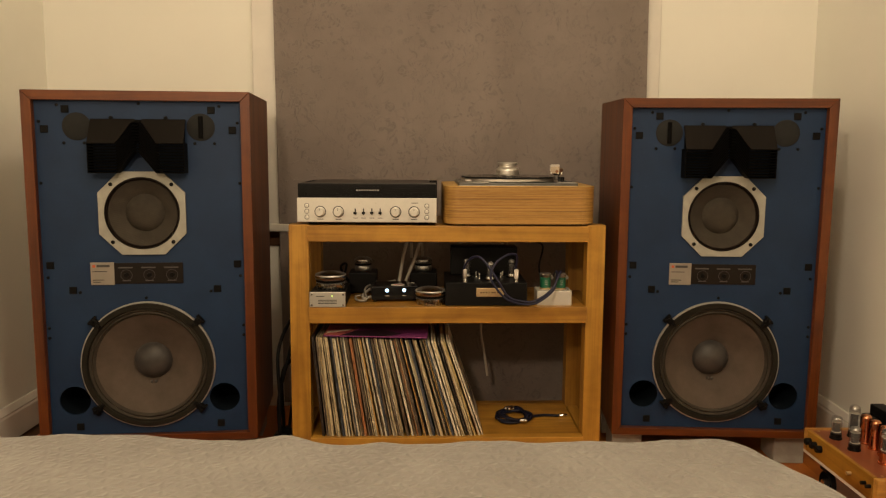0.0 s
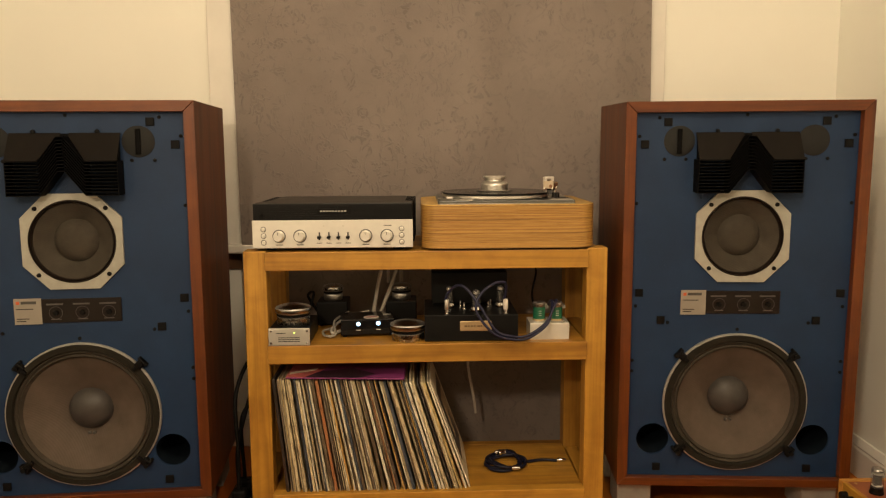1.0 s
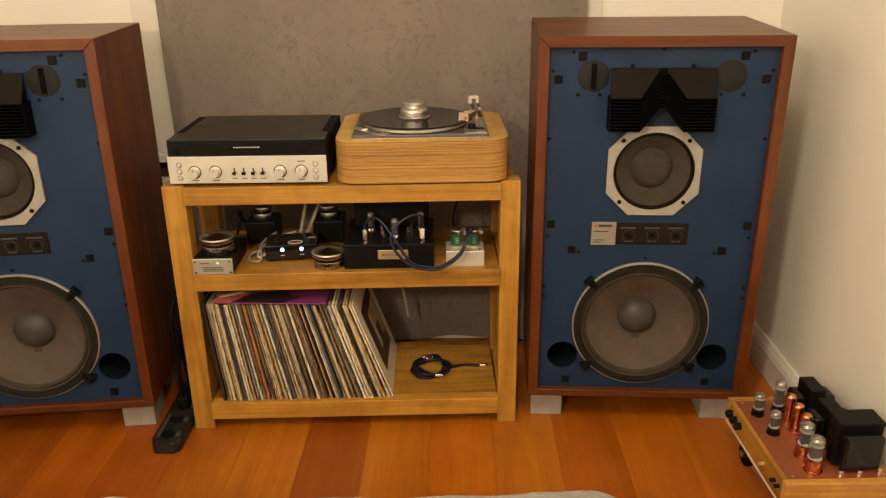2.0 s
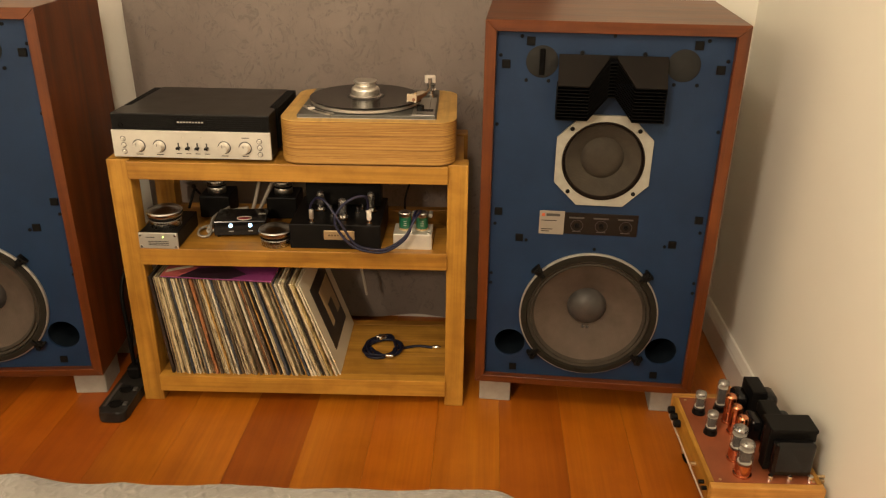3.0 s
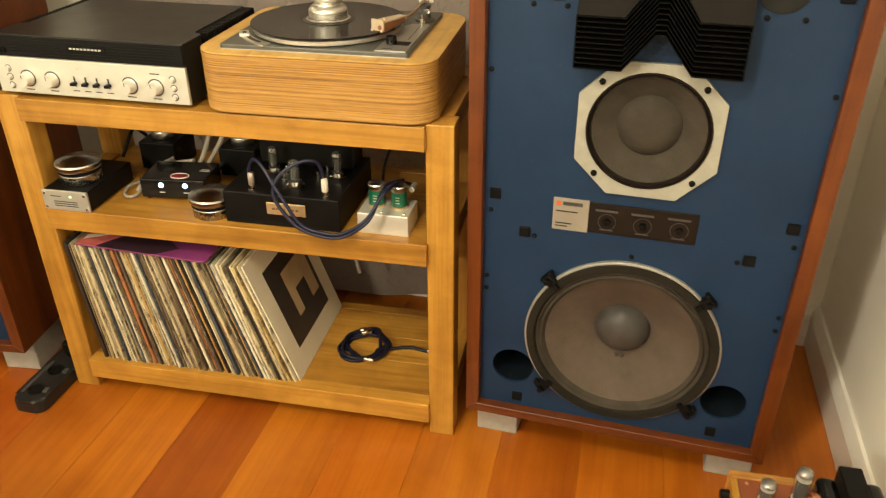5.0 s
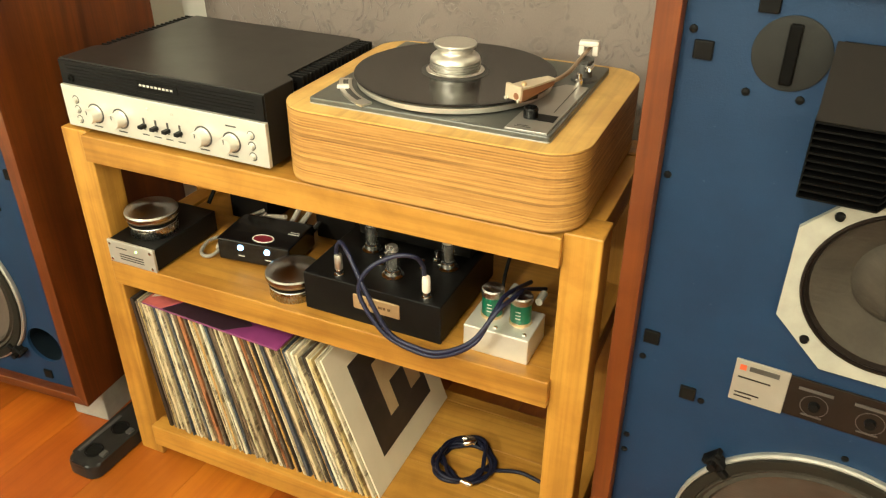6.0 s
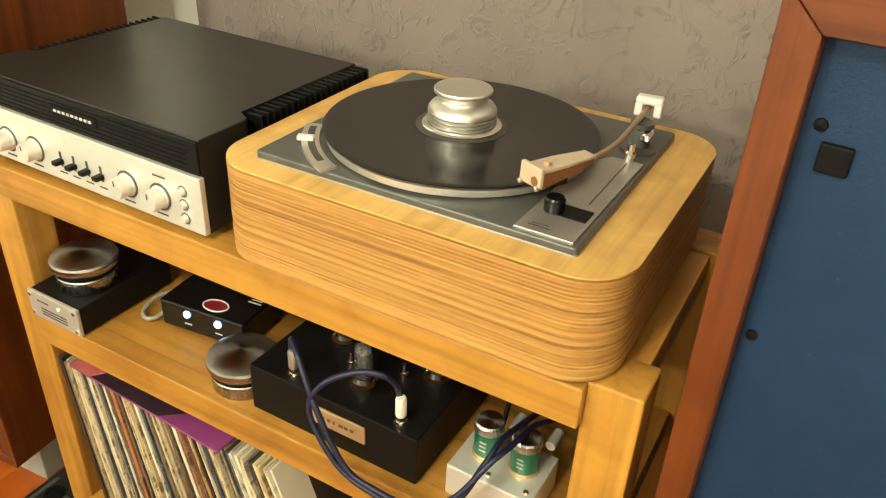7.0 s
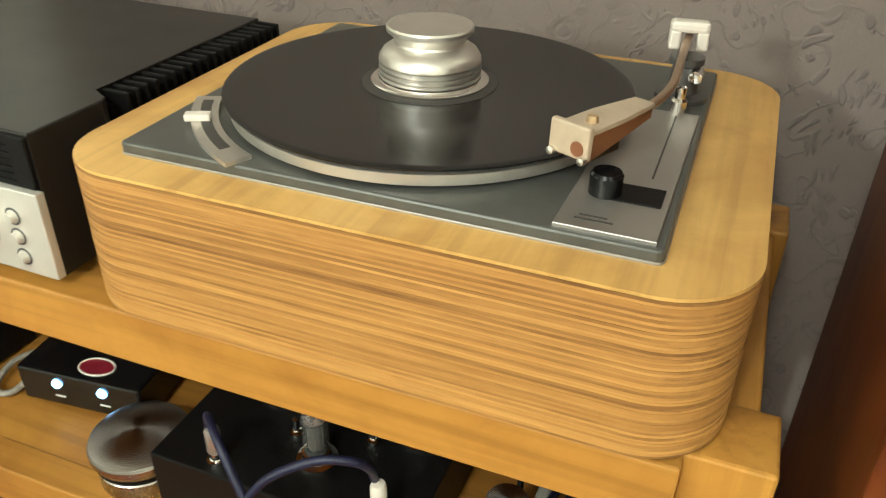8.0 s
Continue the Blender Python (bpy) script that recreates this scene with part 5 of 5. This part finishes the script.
def coil():
    pts = []
    for k in range(98):
        a = 2 * math.pi * k / 20 + 0.6
        r = 0.050 + 0.008 * math.sin(k * 0.7) + 0.004 * math.sin(k * 0.23)
        pts.append((0.250 + r * math.cos(a) + 0.003 * math.sin(k), 2.345 + r * 1.08 * math.sin(a), LOW + 0.006 + 0.0042 * (k / 20) * (0.7 + 0.3 * math.sin(2 * a))))
    pts += [(0.318, 2.350, LOW + 0.008), (0.36, 2.365, LOW + 0.006), (0.405, 2.358, LOW + 0.006)]
    cable("coiled_cable", pts, 0.0042, COIL_CABLE, "coiled dark blue audio cable with silver plugs", "cable", (((0.235, 2.375, LOW + 0.024), pose(0, 0, 0, 0, 86, 40)), ((0.258, 2.388, LOW + 0.022), pose(0, 0, 0, 0, 90, 160)), ((0.225, 2.392, LOW + 0.020), pose(0, 0, 0, 0, 90, 15)), ((0.262, 2.292, LOW + 0.014), pose(0, 0, 0, 0, 90, -8)), ((0.405, 2.358, LOW + 0.008), pose(0, 0, 0, 0, 90, -6))))


coil()


def records():
    """Sleeves stand on the shelf and lean to the rack's left post."""
    rng = random.Random(11)
    x, n = -0.352, 120
    meshes = {}
    for i in range(n):
        f = (x + 0.352) / 0.487
        if f > 1:
            break
        lean = 5.5 + 13.0 * f + rng.uniform(-0.5, 0.5)
        thick = rng.choice((0.0022, 0.0030, 0.0036, 0.0042, 0.0048, 0.0056, 0.0070, 0.0085))
        key = (thick, rng.randrange(4))
        if key not in meshes:
            bm = bmesh.new()
            add_box(bm, -thick + 0.0003, 0, 0, 0.314, 0, 0.314 + 0.0012 * key[1], 0.0007, 1)
            me = bpy.data.meshes.new("record_sleeve")
            bmesh.ops.recalc_face_normals(bm, faces=bm.faces)
            bm.to_mesh(me)
            bm.free()
            me.materials.append(PHOTO_DARK if not meshes else SLEEVE)
            meshes[key] = me
        ob = new("record_sleeve", meshes[key])
        ob.matrix_world = pose(x, 2.190 + rng.uniform(-0.003, 0.004), LOW + 0.0005, 0, -lean, rng.uniform(-0.35, 0.35))
        tagged(ob, "worn record sleeve leaning in the row on the bottom shelf", "record sleeve", "records on the bottom shelf")
        x += (thick + 0.0004) / math.cos(radians(lean)) + rng.uniform(0.0, 0.0009)
    # the last sleeve shows its cover
    last = thing("record_sleeve", pose(x + 0.002, 2.198, LOW + 0.0005, 0, -19.5, 0), "off-white record sleeve with dark picture leaning on the row", "record sleeve", "records on the bottom shelf")
    part("card", box(-0.004, 0, 0, 0.315, 0, 0.315, 0.0008, 1), WHITE_CARD, last)
    part("cover_picture", box(-0.0005, 0.0006, 0.055, 0.265, 0.055, 0.265), PHOTO_DARK, last, "dark square cover picture")
    part("cover_panel", box(0.0003, 0.0012, 0.118, 0.250, 0.105, 0.225), PHOTO_TAN, last, "tan middle of the picture")
    part("cover_shape", slab([(0.0008, 0.150), (0.0017, 0.150), (0.0017, 0.205), (0.0008, 0.205)], 0.100, 0.165), PHOTO_DARK, last, "dark printed shape")
    # one more lies across the tops
    flat = thing("record_sleeve", pose(-0.352, 2.183, 0.4105, 1.5, 0.8, -2.3), "plum and purple record sleeve lying flat on the standing records", "record sleeve", "records on the bottom shelf")
    part("card", box(0, 0.315, 0, 0.300, 0, 0.004, 0.0008, 1), PURPLE, flat)
    part("cover_picture", slab([(0.05, 0.0006), (0.195, 0.0006), (0.235, 0.035), (0.17, 0.085), (0.09, 0.055)], 0.0035, 0.0046), PURPLE_DARK, flat, "dark plum picture along the edge")
    part("cover_panel", slab([(0.0006, 0.0006), (0.048, 0.0006), (0.085, 0.055), (0.10, 0.11), (0.0006, 0.13)], 0.0035, 0.0046), PINK, flat, "faded pink panel")
    part("print_bar", slab([(0.006, 0.022), (0.07, 0.062), (0.075, 0.078), (0.006, 0.040)], 0.0046, 0.0052), WHITE_CARD, flat)


records()


# ---- floor beside the rack: power strip ----
def power_strip():
    ob = thing("power_strip", pose(-0.505, 2.062, 0.0, 0, 0, -1), "black power strip with cables on the floor beside the rack", "power strip")
    part("case", slab(rounded_outline(-0.041, 0.041, 0, 0.36, 0.024, 6), 0.003, 0.036, 0.009), BLACK_SATIN, ob, smooth=40)
    for k in range(4):
        y = 0.045 + 0.075 * k
        out = part("outlet", lathe([(0.020, 0.035), (0.020, 0.0385), (0.017, 0.039), (0.016, 0.0365), (0, 0.0365)], 24, (0.0, y, 0)), BLACK, ob, "", 35)
        part("switch", box(0.022, 0.034, y - 0.008, y + 0.008, 0.035, 0.041, 0.001), GREY_METAL, ob)
        if k in (2, 3):
            part("mains_plug", box(-0.019, 0.019, y - 0.017, y + 0.017, 0.037, 0.074, 0.006), RUBBER, ob)
    part("label_plate", box(-0.032, -0.024, 0.03, 0.15, 0.0355, 0.0372), GREY_METAL, ob)


power_strip()
for k, pts in enumerate((
        [(-0.503, 2.257, 0.072), (-0.500, 2.25, 0.20), (-0.505, 2.27, 0.34), (-0.480, 2.36, 0.42), (-0.470, 2.50, 0.38), (-0.47, 2.60, 0.25)],
        [(-0.503, 2.257, 0.072), (-0.510, 2.29, 0.18), (-0.485, 2.33, 0.30), (-0.475, 2.42, 0.36), (-0.47, 2.56, 0.30), (-0.46, 2.62, 0.12)],
        [(-0.500, 2.418, 0.026), (-0.503, 2.46, 0.06), (-0.490, 2.54, 0.20), (-0.475, 2.58, 0.30), (-0.45, 2.63, 0.10)],
        [(-0.503, 2.332, 0.072), (-0.50, 2.31, 0.26), (-0.465, 2.40, 0.30), (-0.462, 2.56, 0.36)])):
    cable("black_cable", pts, 0.0055, RUBBER, "black mains cable hanging beside the rack")


# ---- tube amplifier on castors, by the side wall ----
def output_transformer(parent, x, y, z, w, d, h, label):
    """Iron core with side bells round the winding."""
    ob = part("transformer", box(x + w * 0.32, x + w * 0.68, y, y + d, z, z + h, 0.003), BLACK, parent, label)
    for x0, x1 in ((x, x + w * 0.32), (x + w * 0.68, x + w)):
        part("bell_cover", box(x0, x1, y + d * 0.1, y + d * 0.9, z + h * 0.04, z + h * 0.76, 0.012, 4), BLACK_GLOSS, ob, "", 50)
    return ob


def tube_amplifier():
    ob = thing("tube_amplifier", pose(1.060, 1.641, 0, 0, 0, -0.2), "homemade tube amplifier in a wooden chassis on castors", "tube amplifier")
    w, d, z0, z1 = 0.258, 0.376, 0.112, 0.177
    part("front_board", box(0, w, 0, 0.020, z0, z1, 0.003), ZEBRA, ob, "striped light wood board")
    part("rear_board", box(0, w, d - 0.020, d, z0, z1, 0.003), ZEBRA, ob)
    for x in (0, w - 0.013):
        b = part("side_board", box(x, x + 0.013, 0.0205, d - 0.0205, z0, z1, 0.003), OAK["Y"], ob)
    part("top_plate", box(0.0132, w - 0.0132, 0.0205, d - 0.0205, z1 - 0.010, z1 - 0.0015), COPPER_PLATE, ob, "red-brown metal top plate")
    zt = z1 - 0.0015
    for x in (0.028, 0.24):
        for y in (0.030, 0.345):
            part("plate_screw", lathe([(0, zt + 0.002), (0.003, zt + 0.0015), (0.0035, zt)], 8, (x, y, 0)), BRASS, ob)
    # power transformer
    big = part("transformer", box(0.132, 0.240, 0.060, 0.090, zt + 0.008, zt + 0.122, 0.002), BLACK, ob, "large black power transformer")
    part("bell_cover", box(0.140, 0.232, 0.031, 0.060, zt + 0.010, zt + 0.100, 0.008, 3), BLACK_GLOSS, big)
    part("bell_cover", box(0.140, 0.232, 0.090, 0.121, zt + 0.010, zt + 0.100, 0.008, 3), BLACK_GLOSS, big)
    part("top_shroud", slab(rounded_outline(0.133, 0.239, 0.052, 0.116, 0.004, 3), zt + 0.116, zt + 0.1235, 0.002), BLACK, big)
    for x in (0.143, 0.187, 0.234):
        part("foot_nut", lathe([(0, zt + 0.012), (0.006, zt + 0.011), (0.008, zt)], 10, (x, 0.036, 0)), CHROME, big)
    output_transformer(ob, 0.132, 0.156, zt, 0.108, 0.075, 0.085, "small black output transformer")
    output_transformer(ob, 0.128, 0.256, zt, 0.108, 0.075, 0.088, "small black output transformer")

    def valve(x, y, r, h, base, cap, label, tint=TUBE_GLASS, bh=0.030):
        v = part("vacuum_tube", lathe([(r * 0.9, zt + bh), (r, zt + bh + 0.005), (r, zt + h * 0.88), (r * 0.9, zt + h * 0.95), (r * 0.5, zt + h * 0.99), (0, zt + h)], 28, (x, y, 0)), tint, ob, label, 60)
        part("base", lathe([(r * 1.15, zt), (r * 1.15, zt + 0.004), (r * 1.0, zt + 0.005), (r * 1.0, zt + bh + 0.002), (0, zt + bh + 0.002)], 28, (x, y, 0)), base, v, "", 35)
        if tint is TUBE_GLASS:
            part("plates", box(x - r * 0.62, x + r * 0.62, y - r * 0.35, y + r * 0.35, zt + bh + 0.006, zt + h * 0.74, 0.001), GREY_METAL, v, "grey metal plates")
            for z in (bh + 0.006, h * 0.74):
                part("mica_spacer", lathe([(0, zt + z), (r * 0.88, zt + z), (r * 0.88, zt + z + 0.001), (0, zt + z + 0.001)], 20, (x, y, 0)), PALE_PRINT, v)
            part("getter", lathe([(r * 0.93, zt + h * 0.86), (r * 0.86, zt + h * 0.93), (r * 0.46, zt + h * 0.975), (0, zt + h * 0.985)], 24, (x, y, 0)), cap, v, "silver getter flash", 60)

    valve(0.084, 0.052, 0.0185, 0.095, COPPER, GETTER, "large glass output tube with copper base")
    valve(0.086, 0.108, 0.0185, 0.095, COPPER, GETTER, "large glass output tube with copper base")
    for y in (0.165, 0.210, 0.255):
        valve(0.112, y, 0.014, 0.082, COPPER, COPPER, "copper coloured metal tube", COPPER)
    valve(0.106, 0.305, 0.0145, 0.092, BLACK, GETTER, "tall clear glass tube", bh=0.014)
    valve(0.048, 0.290, 0.0145, 0.066, BLACK, GETTER, "small clear glass tube", bh=0.014)
    valve(0.054, 0.205, 0.0145, 0.066, BLACK, GETTER, "small clear glass tube", bh=0.014)
    for y in (0.275, 0.305, 0.335):
        part("side_knob", lathe([(0.010, 0.0), (0.010, -0.014), (0.008, -0.016), (0, -0.016)], 18, (0.0, y, 0.150), "X"), BLACK, ob, "black control knob", 35)
    for y, z in ((0.030, 0.150), (0.052, 0.150), (0.12, 0.146)):
        part("terminal", lathe([(0.005, 0.0), (0.005, -0.012), (0, -0.012)], 12, (0.0, y, z), "X"), BRASS if y > 0.1 else BLACK, ob, "", 35)
    for z in (0.150, 0.160, 0.170):
        part("wall_side_terminal", lathe([(0.004, 0.0), (0.004, 0.02), (0, 0.02)], 10, (w, 0.05 + 0.3 * (z - 0.15), z), "X"), BRASS, ob, "", 35)
    part("bottom_plate", box(-0.0006, w - 0.004, 0.021, d - 0.004, z0 - 0.006, z0 + 0.002, 0.0005), WHITE, ob, "pale edge of the bottom plate")
    for x in (0.048, w - 0.048):
        for y in (0.072, d - 0.060):
            c = part("castor", lathe([(0.030, -0.010), (0.034, -0.006), (0.034, 0.006), (0.030, 0.010), (0.010, 0.012), (0, 0.012)], 28, (x, y, 0.034), "X"), RUBBER, ob, "black rubber castor wheel", 40)
            part("castor_fork", box(x - 0.016, x + 0.016, y - 0.020, y + 0.020, 0.069, 0.1062, 0.003), BLACK, c)
            part("hub", lathe([(0, -0.016), (0.010, -0.016), (0.011, 0.014), (0, 0.016)], 16, (x, y, 0.034), "X"), ALU, c, "", 35)


tube_amplifier()


# ---- floorboards, laid last ----
def floorboards():
    rng = random.Random(21)
    pitch = 0.1805
    for k in range(16):
        x0 = -0.3818 + pitch * (k - 13)
        timber = FLOOR_DARK if k in (2, 7) else FLOOR_RED if k < 5 else FLOOR_PALE if k in (5, 6, 8, 10) else FLOOR
        cuts = [REAR - 0.05]
        y = REAR - 0.05 + rng.uniform(0.6, 1.4)
        while y < -1.4:
            cuts.append(y)
            y += rng.uniform(1.2, 1.9)
        if k == 11:
            cuts.append(-1.190)
        cuts.append(0.05)
        for a, b in zip(cuts, cuts[1:]):
            bm = box(x0 + 0.0002, x0 + pitch - 0.0002, a + 0.0003, b - 0.0003, -0.0125, rng.uniform(-0.0003, 0.0), 0.0004, 1)
            board = part("floorboard", bm, timber, floor)


floorboards()
